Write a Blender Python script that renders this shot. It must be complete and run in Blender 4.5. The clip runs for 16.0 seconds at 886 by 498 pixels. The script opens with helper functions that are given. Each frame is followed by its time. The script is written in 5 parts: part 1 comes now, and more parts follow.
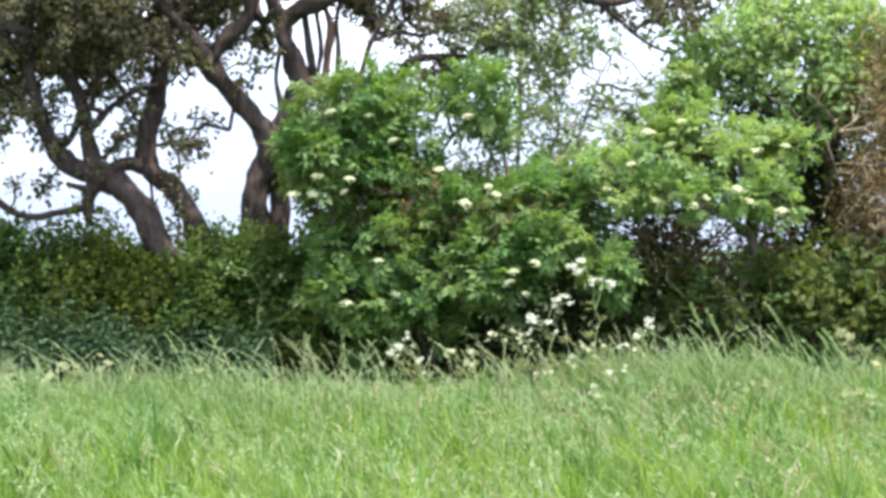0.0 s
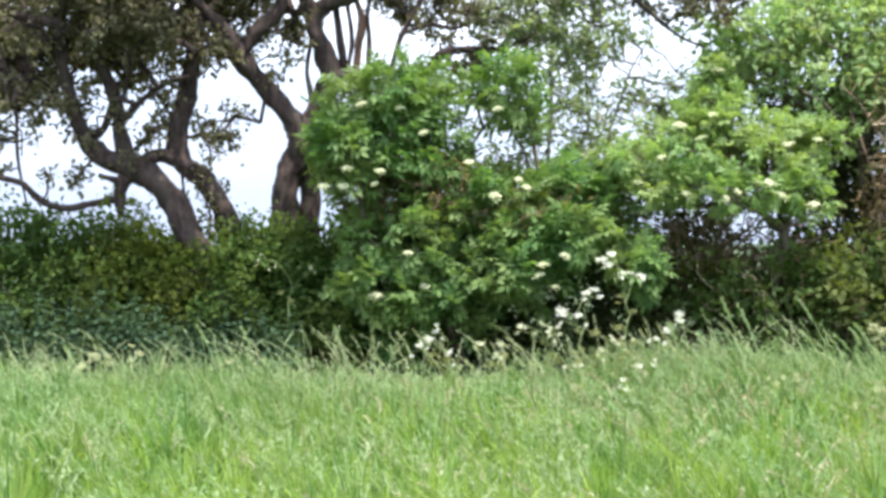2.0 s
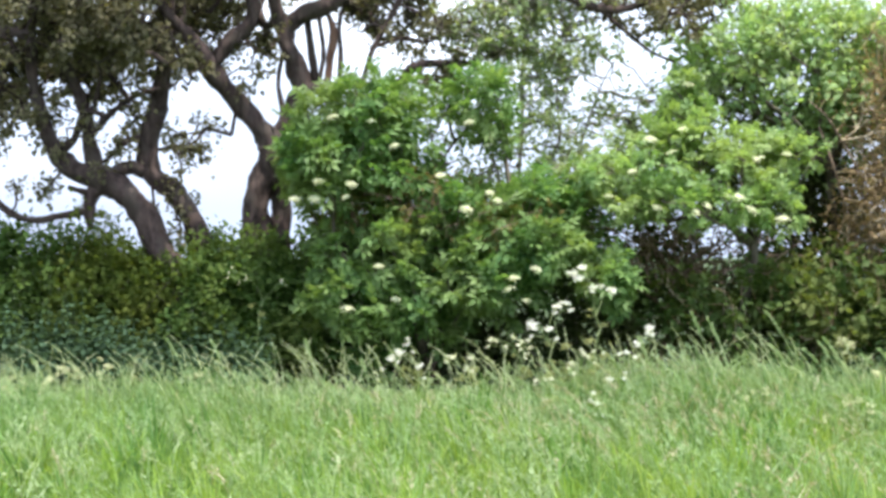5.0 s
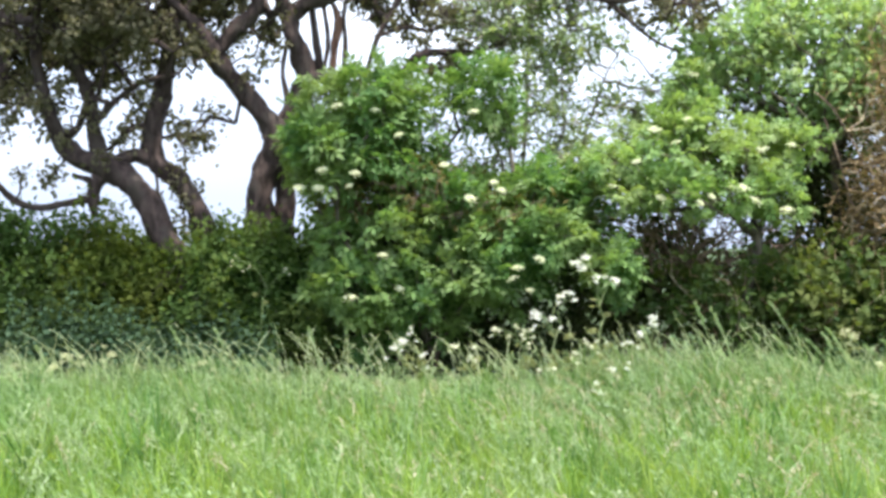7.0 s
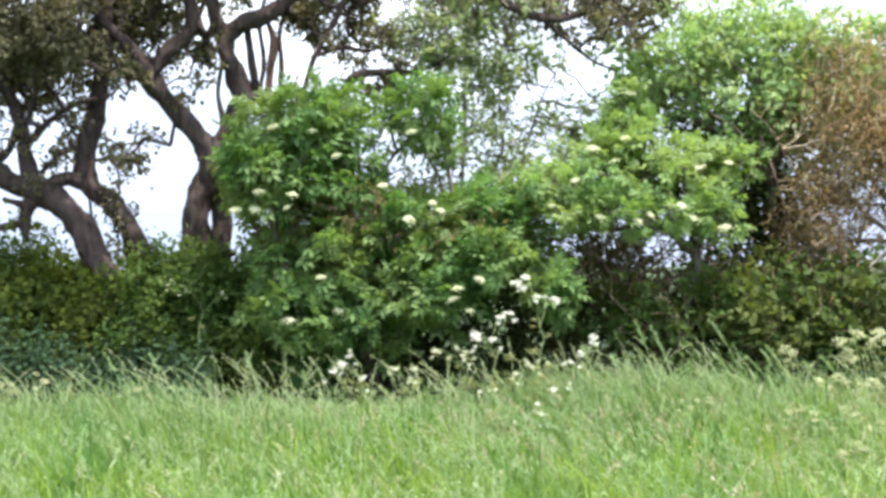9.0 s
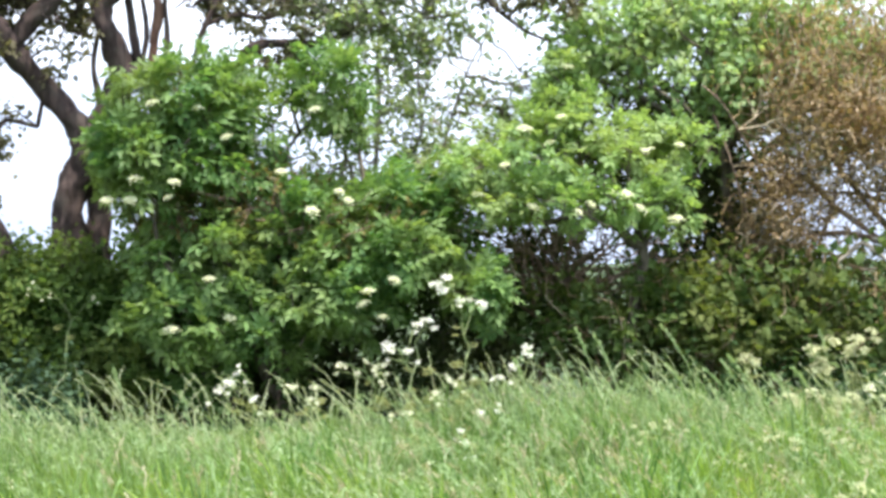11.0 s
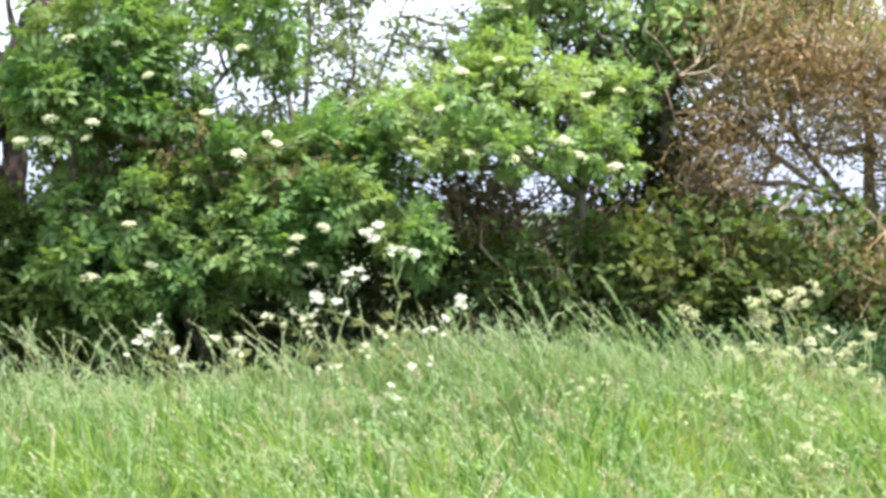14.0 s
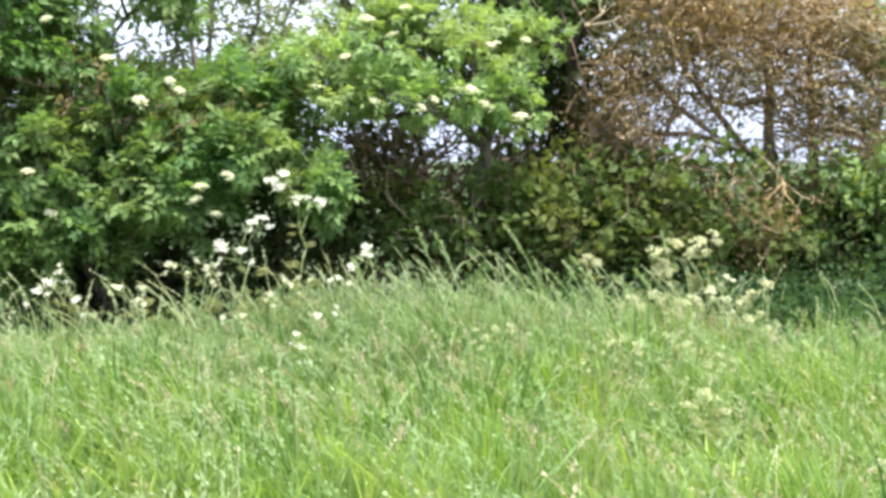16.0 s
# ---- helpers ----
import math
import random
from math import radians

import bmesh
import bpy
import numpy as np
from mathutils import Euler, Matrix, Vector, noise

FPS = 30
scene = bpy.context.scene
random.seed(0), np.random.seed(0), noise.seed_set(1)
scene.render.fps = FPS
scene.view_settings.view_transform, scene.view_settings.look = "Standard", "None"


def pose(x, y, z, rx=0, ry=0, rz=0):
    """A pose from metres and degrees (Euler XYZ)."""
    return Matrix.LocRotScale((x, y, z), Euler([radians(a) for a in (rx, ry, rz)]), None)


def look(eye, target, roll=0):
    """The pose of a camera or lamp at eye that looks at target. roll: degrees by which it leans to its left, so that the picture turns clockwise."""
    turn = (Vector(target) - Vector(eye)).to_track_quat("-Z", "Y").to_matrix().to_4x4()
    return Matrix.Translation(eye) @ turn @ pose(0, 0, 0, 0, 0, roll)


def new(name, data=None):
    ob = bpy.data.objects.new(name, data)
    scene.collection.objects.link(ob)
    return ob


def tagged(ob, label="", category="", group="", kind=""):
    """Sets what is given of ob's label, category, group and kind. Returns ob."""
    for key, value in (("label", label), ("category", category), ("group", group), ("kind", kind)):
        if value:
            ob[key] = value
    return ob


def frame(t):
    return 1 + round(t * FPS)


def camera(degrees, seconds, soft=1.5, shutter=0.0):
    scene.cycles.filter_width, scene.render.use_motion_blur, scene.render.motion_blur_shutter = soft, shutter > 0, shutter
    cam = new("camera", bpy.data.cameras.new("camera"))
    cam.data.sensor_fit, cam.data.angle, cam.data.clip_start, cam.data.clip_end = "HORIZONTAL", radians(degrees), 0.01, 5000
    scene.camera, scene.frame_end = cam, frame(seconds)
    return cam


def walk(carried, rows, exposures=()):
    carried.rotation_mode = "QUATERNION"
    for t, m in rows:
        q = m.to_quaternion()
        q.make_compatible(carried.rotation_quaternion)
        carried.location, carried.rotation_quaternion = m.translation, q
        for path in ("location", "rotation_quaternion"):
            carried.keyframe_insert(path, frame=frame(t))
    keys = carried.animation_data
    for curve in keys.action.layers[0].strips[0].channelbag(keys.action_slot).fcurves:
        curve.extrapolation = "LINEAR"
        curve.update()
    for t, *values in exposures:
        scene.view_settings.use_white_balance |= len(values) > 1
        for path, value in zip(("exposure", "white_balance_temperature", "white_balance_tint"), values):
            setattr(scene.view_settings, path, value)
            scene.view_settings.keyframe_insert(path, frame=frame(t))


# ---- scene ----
# ---- camera ----
cam = camera(36.0, 16.0, soft=3.4)
PATH = [
    (0, (0.000, 0.000, 1.600), (0.0110, 16.0000, 1.6217), -0.40),
    (0.5, (0.000, 0.000, 1.600), (-0.0609, 15.9993, 1.4656), -0.50),
    (1, (0.000, 0.000, 1.600), (-0.1018, 15.9993, 1.4937), -0.35),
    (1.5, (0.000, 0.000, 1.600), (-0.1383, 15.9991, 1.5049), -0.18),
    (2, (0.000, 0.000, 1.600), (-0.3400, 15.9963, 1.5380), -0.14),
    (2.5, (0.000, 0.000, 1.600), (-0.3030, 15.9961, 1.4225), -0.01),
    (3, (0.000, 0.000, 1.600), (-0.2805, 15.9975, 1.5859), 0.02),
    (3.5, (0.000, 0.000, 1.600), (-0.0468, 15.9999, 1.5973), 0.12),
    (4, (0.000, 0.000, 1.600), (0.2353, 15.9960, 1.8712), 0.23),
    (4.5, (0.000, 0.000, 1.600), (0.0724, 15.9991, 1.7579), -0.12),
    (5, (0.000, 0.000, 1.600), (0.0000, 15.9997, 1.6928), 0.00),
    (7.5, (0.000, 0.000, 1.600), (-0.0428, 15.9997, 1.5049), 0.26),
    (8, (0.000, 0.000, 1.600), (-0.0589, 15.9991, 1.4437), 0.17),
    (8.5, (0.000, 0.000, 1.600), (0.2078, 15.9978, 1.4375), 0.28),
    (9, (0.017, 0.119, 1.600), (0.6718, 16.1040, 1.8138), -0.37),
    (9.5, (0.167, 1.190, 1.600), (1.1305, 17.1609, 1.5329), -0.42),
    (9.7, (0.290, 2.066, 1.600), (1.3305, 18.0305, 1.8220), -0.65),
    (11.8, (0.312, 2.217, 1.600), (1.8818, 18.1391, 1.6904), -0.44),
    (12, (0.312, 2.217, 1.600), (1.8329, 18.1439, 1.5331), -0.41),
    (12.5, (0.312, 2.217, 1.600), (1.9979, 18.1264, 1.4195), -0.41),
    (13, (0.312, 2.217, 1.600), (2.1609, 18.1075, 1.3575), -0.10),
    (13.5, (0.312, 2.217, 1.600), (2.5563, 18.0565, 1.3590), 0.17),
    (14, (0.374, 2.661, 1.600), (2.6026, 18.4992, 1.1608), -0.18),
    (14.5, (0.374, 2.661, 1.600), (2.7173, 18.4773, 1.0002), -0.29),
    (15, (0.374, 2.661, 1.600), (3.1073, 18.4103, 0.8967), -0.08),
    (15.5, (0.374, 2.661, 1.600), (3.5024, 18.3186, 0.5705), 0.41),
    (16, (0.374, 2.661, 1.600), (3.6871, 18.2801, 0.5632), 0.12),
]
walk(cam, [(t, look(eye, target, roll)) for t, eye, target, roll in PATH],
     [(0.0, 1.38, 6500, 10), (8.5, 1.41, 6530, 10), (9.7, 1.48, 6550, 10.5), (13.0, 1.57, 6600, 11), (14.0, 1.64, 6650, 11.5), (16.0, 1.60, 6700, 11.5)])

# ---- light ----
SUN = Vector((0.22, -0.24, 0.92)).normalized()
sun_data = bpy.data.lights.new("sun", "SUN")
sun_data.energy, sun_data.angle, sun_data.color = 3.25, radians(0.6), (1.0, 0.95, 0.86)
sun_lamp = new("sun", sun_data)
sun_lamp.matrix_world = look(SUN * 60, (0, 0, 0))

world = bpy.data.worlds.new("sky")
scene.world = world
world.use_nodes = True
wn, wl = world.node_tree.nodes, world.node_tree.links
wn.clear()
sky = wn.new("ShaderNodeTexSky")
sky.sky_type, sky.sun_disc = "NISHITA", False
sky.sun_elevation, sky.sun_rotation = math.asin(SUN.z), math.atan2(SUN.x, SUN.y)
sky.air_density, sky.dust_density = 1.0, 1.5
place = wn.new("ShaderNodeTexCoord")
squash = wn.new("ShaderNodeMapping")
squash.inputs["Scale"].default_value = (1.0, 1.0, 3.2)
puffs = wn.new("ShaderNodeTexNoise")
puffs.inputs["Scale"].default_value, puffs.inputs["Detail"].default_value = 3.4, 6.0
cover = wn.new("ShaderNodeValToRGB")
cover.color_ramp.elements[0].position, cover.color_ramp.elements[1].position = 0.42, 0.62
puff = wn.new("ShaderNodeMixRGB")
puff.inputs["Color1"].default_value, puff.inputs["Color2"].default_value = (2.9, 3.3, 4.2, 1), (5.8, 6.0, 6.4, 1)
cloud = wn.new("ShaderNodeMixRGB")
cloud.inputs["Fac"].default_value = 0.8
bg = wn.new("ShaderNodeBackground")
bg.inputs["Strength"].default_value = 0.245
out = wn.new("ShaderNodeOutputWorld")
wl.new(place.outputs["Generated"], squash.inputs["Vector"])
wl.new(squash.outputs["Vector"], puffs.inputs["Vector"])
wl.new(puffs.outputs["Fac"], cover.inputs["Fac"])
wl.new(cover.outputs["Color"], puff.inputs["Fac"])
wl.new(puff.outputs["Color"], cloud.inputs["Color2"])
wl.new(sky.outputs["Color"], cloud.inputs["Color1"])
split = wn.new("ShaderNodeSeparateXYZ")
haze = wn.new("ShaderNodeMapRange")
haze.inputs["From Min"].default_value, haze.inputs["From Max"].default_value = 0.035, 0.40
bank = wn.new("ShaderNodeMixRGB")
bank.inputs["Color1"].default_value = (1.45, 1.70, 2.22, 1)
wl.new(place.outputs["Generated"], split.inputs["Vector"])
wl.new(split.outputs["Z"], haze.inputs["Value"])
wl.new(haze.outputs["Result"], bank.inputs["Fac"])
wl.new(cloud.outputs["Color"], bank.inputs["Color2"])
wl.new(bank.outputs["Color"], bg.inputs["Color"])
wl.new(bg.outputs["Background"], out.inputs["Surface"])


# ---- materials ----
def leafy(name, dark, light, tint, through_share=0.38, patch=0.9, rough=0.45, gloss=0.35):
    """Thin living tissue: each leaf takes its own shade, and whole patches drift in hue."""
    m = bpy.data.materials.new(name)
    m.use_nodes = True
    n, l = m.node_tree.nodes, m.node_tree.links
    n.clear()
    geo = n.new("ShaderNodeNewGeometry")
    ramp = n.new("ShaderNodeValToRGB")
    ramp.color_ramp.elements[0].color, ramp.color_ramp.elements[1].color = (*dark, 1), (*light, 1)
    co = n.new("ShaderNodeTexCoord")
    big = n.new("ShaderNodeTexNoise")
    big.inputs["Scale"].default_value, big.inputs["Detail"].default_value = patch, 4.0
    grip = n.new("ShaderNodeValToRGB")
    grip.color_ramp.elements[0].position, grip.color_ramp.elements[1].position = 0.42, 0.66
    mix = n.new("ShaderNodeMixRGB")
    mix.inputs["Color2"].default_value = (*tint, 1)
    scale = n.new("ShaderNodeMath")
    scale.operation = "MULTIPLY"
    scale.inputs[1].default_value = 0.65
    fine = n.new("ShaderNodeTexNoise")
    fine.inputs["Scale"].default_value = 60.0
    speck = n.new("ShaderNodeMixRGB")
    speck.blend_type = "OVERLAY"
    speck.inputs["Fac"].default_value = 0.25
    surf = n.new("ShaderNodeBsdfPrincipled")
    surf.inputs["Roughness"].default_value = rough
    surf.inputs["Specular IOR Level"].default_value = gloss
    back = n.new("ShaderNodeBsdfTranslucent")
    warm = n.new("ShaderNodeMixRGB")
    warm.blend_type = "MULTIPLY"
    warm.inputs["Fac"].default_value = 1.0
    warm.inputs["Color2"].default_value = (1.5, 1.5, 0.75, 1)
    both = n.new("ShaderNodeMixShader")
    both.inputs["Fac"].default_value = through_share
    end = n.new("ShaderNodeOutputMaterial")
    l.new(geo.outputs["Random Per Island"], ramp.inputs["Fac"])
    l.new(co.outputs["Object"], big.inputs["Vector"])
    l.new(co.outputs["Object"], fine.inputs["Vector"])
    l.new(big.outputs["Fac"], grip.inputs["Fac"])
    l.new(grip.outputs["Color"], scale.inputs[0])
    l.new(scale.outputs["Value"], mix.inputs["Fac"])
    l.new(ramp.outputs["Color"], mix.inputs["Color1"])
    l.new(mix.outputs["Color"], speck.inputs["Color1"])
    l.new(fine.outputs["Fac"], speck.inputs["Color2"])
    l.new(speck.outputs["Color"], surf.inputs["Base Color"])
    l.new(speck.outputs["Color"], warm.inputs["Color1"])
    l.new(warm.outputs["Color"], back.inputs["Color"])
    l.new(surf.outputs["BSDF"], both.inputs[1])
    l.new(back.outputs["BSDF"], both.inputs[2])
    l.new(both.outputs["Shader"], end.inputs["Surface"])
    return m


def rough_surface(name, dark, light, scale, stretch=(1, 1, 1), bump=0.4, spots=None, spot_scale=3.0, rough=0.9):
    """Bark, soil and dry stalks: fine grain over broad stains, with relief."""
    m = bpy.data.materials.new(name)
    m.use_nodes = True
    n, l = m.node_tree.nodes, m.node_tree.links
    surf = n["Principled BSDF"]
    surf.inputs["Roughness"].default_value = rough
    surf.inputs["Specular IOR Level"].default_value = 0.2
    co = n.new("ShaderNodeTexCoord")
    mp = n.new("ShaderNodeMapping")
    mp.inputs["Scale"].default_value = stretch
    grain = n.new("ShaderNodeTexNoise")
    grain.inputs["Scale"].default_value, grain.inputs["Detail"].default_value = scale, 8.0
    ramp = n.new("ShaderNodeValToRGB")
    ramp.color_ramp.elements[0].position, ramp.color_ramp.elements[1].position = 0.35, 0.68
    ramp.color_ramp.elements[0].color, ramp.color_ramp.elements[1].color = (*dark, 1), (*light, 1)
    broad = n.new("ShaderNodeTexNoise")
    broad.inputs["Scale"].default_value, broad.inputs["Detail"].default_value = spot_scale, 5.0
    cut = n.new("ShaderNodeValToRGB")
    cut.color_ramp.elements[0].position, cut.color_ramp.elements[1].position = 0.50, 0.62
    mix = n.new("ShaderNodeMixRGB")
    mix.inputs["Color2"].default_value = (*(spots or light), 1)
    relief = n.new("ShaderNodeBump")
    relief.inputs["Strength"].default_value, relief.inputs["Distance"].default_value = bump, 0.03
    l.new(co.outputs["Object"], mp.inputs["Vector"])
    l.new(mp.outputs["Vector"], grain.inputs["Vector"])
    l.new(co.outputs["Object"], broad.inputs["Vector"])
    l.new(grain.outputs["Fac"], ramp.inputs["Fac"])
    l.new(broad.outputs["Fac"], cut.inputs["Fac"])
    l.new(cut.outputs["Color"], mix.inputs["Fac"])
    l.new(ramp.outputs["Color"], mix.inputs["Color1"])
    l.new(mix.outputs["Color"], surf.inputs["Base Color"])
    l.new(grain.outputs["Fac"], relief.inputs["Height"])
    l.new(relief.outputs["Normal"], surf.inputs["Normal"])
    return m


M_soil = rough_surface("meadow_soil", (0.022, 0.032, 0.012), (0.045, 0.075, 0.022), 9.0, spots=(0.05, 0.09, 0.025), spot_scale=0.6)
M_bark = rough_surface("old_bark", (0.030, 0.022, 0.020), (0.092, 0.066, 0.060), 14.0, (1, 1, 0.35), 0.9, (0.065, 0.052, 0.046), 5.0)
M_torn = rough_surface("torn_wood", (0.07, 0.035, 0.026), (0.19, 0.115, 0.085), 18.0, (1, 1, 0.15), 0.7)
M_stem = rough_surface("shrub_stem", (0.05, 0.042, 0.032), (0.15, 0.13, 0.10), 22.0, (1, 1, 0.4), 0.5)
M_pale_stem = rough_surface("pale_twig", (0.13, 0.115, 0.085), (0.34, 0.31, 0.25), 22.0, (1, 1, 0.4), 0.4)
M_lichen = rough_surface("lichened_twig", (0.15, 0.098, 0.050), (0.38, 0.275, 0.155), 9.0, (1, 1, 1), 0.5, (0.36, 0.31, 0.22), 2.2)
M_elder_deep = leafy("deep_elder_leaf", (0.050, 0.125, 0.038), (0.160, 0.275, 0.086), (0.230, 0.295, 0.105), 0.42, 1.1, 0.5, 0.28)
M_dead = rough_surface("dead_twig", (0.095, 0.066, 0.050), (0.28, 0.20, 0.15), 16.0, (1, 1, 0.4), 0.5)
M_elder = leafy("elder_leaf", (0.100, 0.192, 0.064), (0.245, 0.365, 0.128), (0.31, 0.37, 0.15), 0.44, 1.2, 0.5, 0.26)
M_oak = leafy("tree_leaf", (0.074, 0.073, 0.046), (0.155, 0.150, 0.090), (0.195, 0.175, 0.110), 0.34, 2.2, 0.65, 0.1)
M_hedge = leafy("hedge_leaf", (0.050, 0.098, 0.030), (0.092, 0.150, 0.044), (0.125, 0.160, 0.044), 0.42, 0.8, 0.75, 0.04)
M_thorn = leafy("tall_shrub_leaf", (0.130, 0.230, 0.095), (0.290, 0.410, 0.175), (0.38, 0.43, 0.23), 0.46, 1.4, 0.5, 0.30)
M_willow = leafy("pale_shrub_leaf", (0.16, 0.225, 0.115), (0.30, 0.375, 0.20), (0.33, 0.37, 0.22), 0.5, 2.0, 0.6, 0.15)
M_bramble = leafy("bramble_leaf", (0.042, 0.080, 0.024), (0.090, 0.142, 0.040), (0.145, 0.160, 0.048), 0.40, 1.5, 0.6, 0.15)
M_bud = leafy("withered_leaf", (0.18, 0.120, 0.060), (0.38, 0.27, 0.15), (0.27, 0.24, 0.12), 0.4, 1.5)
M_hedge_gold = leafy("golden_hedge_leaf", (0.060, 0.094, 0.022), (0.105, 0.142, 0.032), (0.135, 0.152, 0.036), 0.42, 1.1, 0.75, 0.04)
M_hedge_fresh = leafy("fresh_hedge_leaf", (0.055, 0.105, 0.030), (0.105, 0.175, 0.050), (0.150, 0.180, 0.052), 0.42, 1.1, 0.7, 0.06)
# M_shade: leaf green darkened to stand in for shade inside the hedge
M_shade = leafy("shade_hedge_leaf", (0.040, 0.064, 0.028), (0.075, 0.108, 0.042), (0.095, 0.095, 0.040), 0.32, 1.1, 0.7, 0.05)
M_rust = leafy("withering_leaf", (0.085, 0.065, 0.025), (0.165, 0.135, 0.050), (0.150, 0.150, 0.050), 0.35, 1.5, 0.7, 0.05)
M_nettle = leafy("nettle_leaf", (0.054, 0.100, 0.062), (0.076, 0.128, 0.076), (0.095, 0.145, 0.084), 0.42, 1.5, 0.7, 0.05)
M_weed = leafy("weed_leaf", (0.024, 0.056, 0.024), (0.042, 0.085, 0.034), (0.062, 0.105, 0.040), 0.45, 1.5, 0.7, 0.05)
M_grass = leafy("grass_blade", (0.042, 0.110, 0.028), (0.165, 0.290, 0.083), (0.232, 0.312, 0.092), 0.42, 1.7, 0.5, 0.3)
M_lime = leafy("sunny_grass_blade", (0.100, 0.188, 0.027), (0.250, 0.368, 0.073), (0.308, 0.375, 0.096), 0.40, 1.8, 0.5, 0.3)
M_coarse = leafy("coarse_grass_blade", (0.062, 0.128, 0.044), (0.175, 0.270, 0.105), (0.240, 0.300, 0.120), 0.38, 1.6, 0.5, 0.3)
M_stalk = leafy("grass_stalk", (0.17, 0.27, 0.12), (0.31, 0.42, 0.21), (0.34, 0.38, 0.22), 0.40, 0.8)
M_straw = leafy("pale_grass_head", (0.30, 0.37, 0.20), (0.46, 0.52, 0.32), (0.44, 0.46, 0.29), 0.40, 0.8)
M_tan = leafy("ripening_seed_head", (0.30, 0.27, 0.18), (0.46, 0.41, 0.30), (0.40, 0.40, 0.26), 0.40, 0.7)
M_petal = leafy("white_petal", (0.60, 0.61, 0.54), (0.78, 0.78, 0.72), (0.70, 0.70, 0.58), 0.2)
M_petal_cream = leafy("elder_petal", (0.50, 0.53, 0.35), (0.65, 0.66, 0.47), (0.60, 0.61, 0.40), 0.25)
M_fern = leafy("fern_leaf", (0.13, 0.17, 0.055), (0.26, 0.28, 0.10), (0.32, 0.28, 0.12), 0.42)
M_cream = leafy("cream_petal", (0.55, 0.57, 0.41), (0.72, 0.71, 0.56), (0.68, 0.68, 0.46), 0.25)
M_fade = leafy("fading_petal", (0.34, 0.38, 0.19), (0.54, 0.54, 0.33), (0.48, 0.46, 0.27), 0.25)
M_green_stem = leafy("herb_stem", (0.12, 0.19, 0.07), (0.22, 0.29, 0.11), (0.28, 0.27, 0.13), 0.15)


# ---- mesh tools ----
def mesh_of(name, verts, faces, material, smooth=False):
    """A mesh from arrays; all faces have the same number of corners."""
    verts, faces = np.asarray(verts, np.float32).reshape(-1, 3), np.asarray(faces, np.int32)
    me = bpy.data.meshes.new(name)
    k = faces.shape[1]
    me.vertices.add(len(verts))
    me.vertices.foreach_set("co", verts.ravel())
    me.loops.add(faces.size)
    me.loops.foreach_set("vertex_index", faces.ravel())
    me.polygons.add(len(faces))
    me.polygons.foreach_set("loop_start", np.arange(0, faces.size, k, dtype=np.int32))
    me.polygons.foreach_set("use_smooth", np.full(len(faces), smooth))
    me.update(calc_edges=True)
    me.materials.append(material)
    return me


def part(name, me, parent, label=""):
    ob = new(name, me)
    ob.parent = parent
    return tagged(ob, label)


def thing(name, where, label, category, group="", kind=""):
    ob = new(name)
    ob.location = where
    ob.empty_display_size = 0.2
    return tagged(ob, label, category, group, kind)


def unit(v):
    return v / np.maximum(np.linalg.norm(v, axis=-1, keepdims=True), 1e-9)


def stack(pieces):
    """Joins (verts, faces) pairs."""
    vs, fs, base = [], [], 0
    for v, f in pieces:
        vs.append(np.asarray(v, float).reshape(-1, 3))
        fs.append(np.asarray(f) + base)
        base += len(vs[-1])
    return np.concatenate(vs), np.concatenate(fs)


def scatter(shape, at, along, facing, size):
    """Copies of a small shape (y along, z facing) as one set of arrays."""
    v, f = shape
    along = unit(along)
    side = unit(np.cross(along, facing))
    up = np.cross(side, along)
    size = np.broadcast_to(np.asarray(size, float), (len(at),))[:, None, None]
    w = (v[None, :, 0, None] * side[:, None] + v[None, :, 1, None] * along[:, None] + v[None, :, 2, None] * up[:, None]) * size + at[:, None]
    return w.reshape(-1, 3), (f[None] + (np.arange(len(at)) * len(v))[:, None, None]).reshape(-1, f.shape[1])


def blade(width, fold, sag):
    """A leaf of unit length: folded along its rib, pointed, with four faces."""
    v = np.array([(0, 0, 0), (-width * 0.85, 0.28, fold), (-width * 0.8, 0.62, fold - sag * 0.4), (0, 1, -sag),
                  (width * 0.8, 0.62, fold - sag * 0.4), (width * 0.85, 0.28, fold), (0, 0.5, -sag * 0.25)])
    return v, np.array([(0, 6, 1), (1, 6, 2), (2, 6, 3), (3, 6, 4), (4, 6, 5), (5, 6, 0)])


def pinnate(pairs, length, leaf):
    """A compound leaf: paired leaflets and one at the end, on a thin rib."""
    v, f = leaf
    at, along = [], []
    for i in range(pairs):
        y = length * (0.25 + 0.55 * i / pairs)
        for s in (-1, 1):
            at.append((0.004 * s, y, 0)), along.append((s * 0.85, 0.55, -0.12))
    at.append((0, length * 0.62, 0)), along.append((0, 1, -0.15))
    at, along = np.array(at, float), np.array(along, float)
    n = len(at)
    leaves = scatter((v, f), at, along, np.tile((0.0, 0.0, 1.0), (n, 1)), 0.42 + 0.04 * (np.arange(n) % 3))
    rib = (np.array([(-0.006, 0, 0), (0.006, 0, 0), (0, length * 0.64, -0.01)]), np.array([(0, 1, 2)]))
    return stack([leaves, rib])


def leaflet(width, fold, sag):
    """A plainer leaf of unit length for crowns of thousands, folded along its rib."""
    return (np.array([(0, 0, 0), (-width, 0.42, fold), (0, 1, -sag), (width, 0.42, fold), (0, 0.45, 0)]),
            np.array([(0, 4, 1), (1, 4, 2), (2, 4, 3), (3, 4, 0)]))


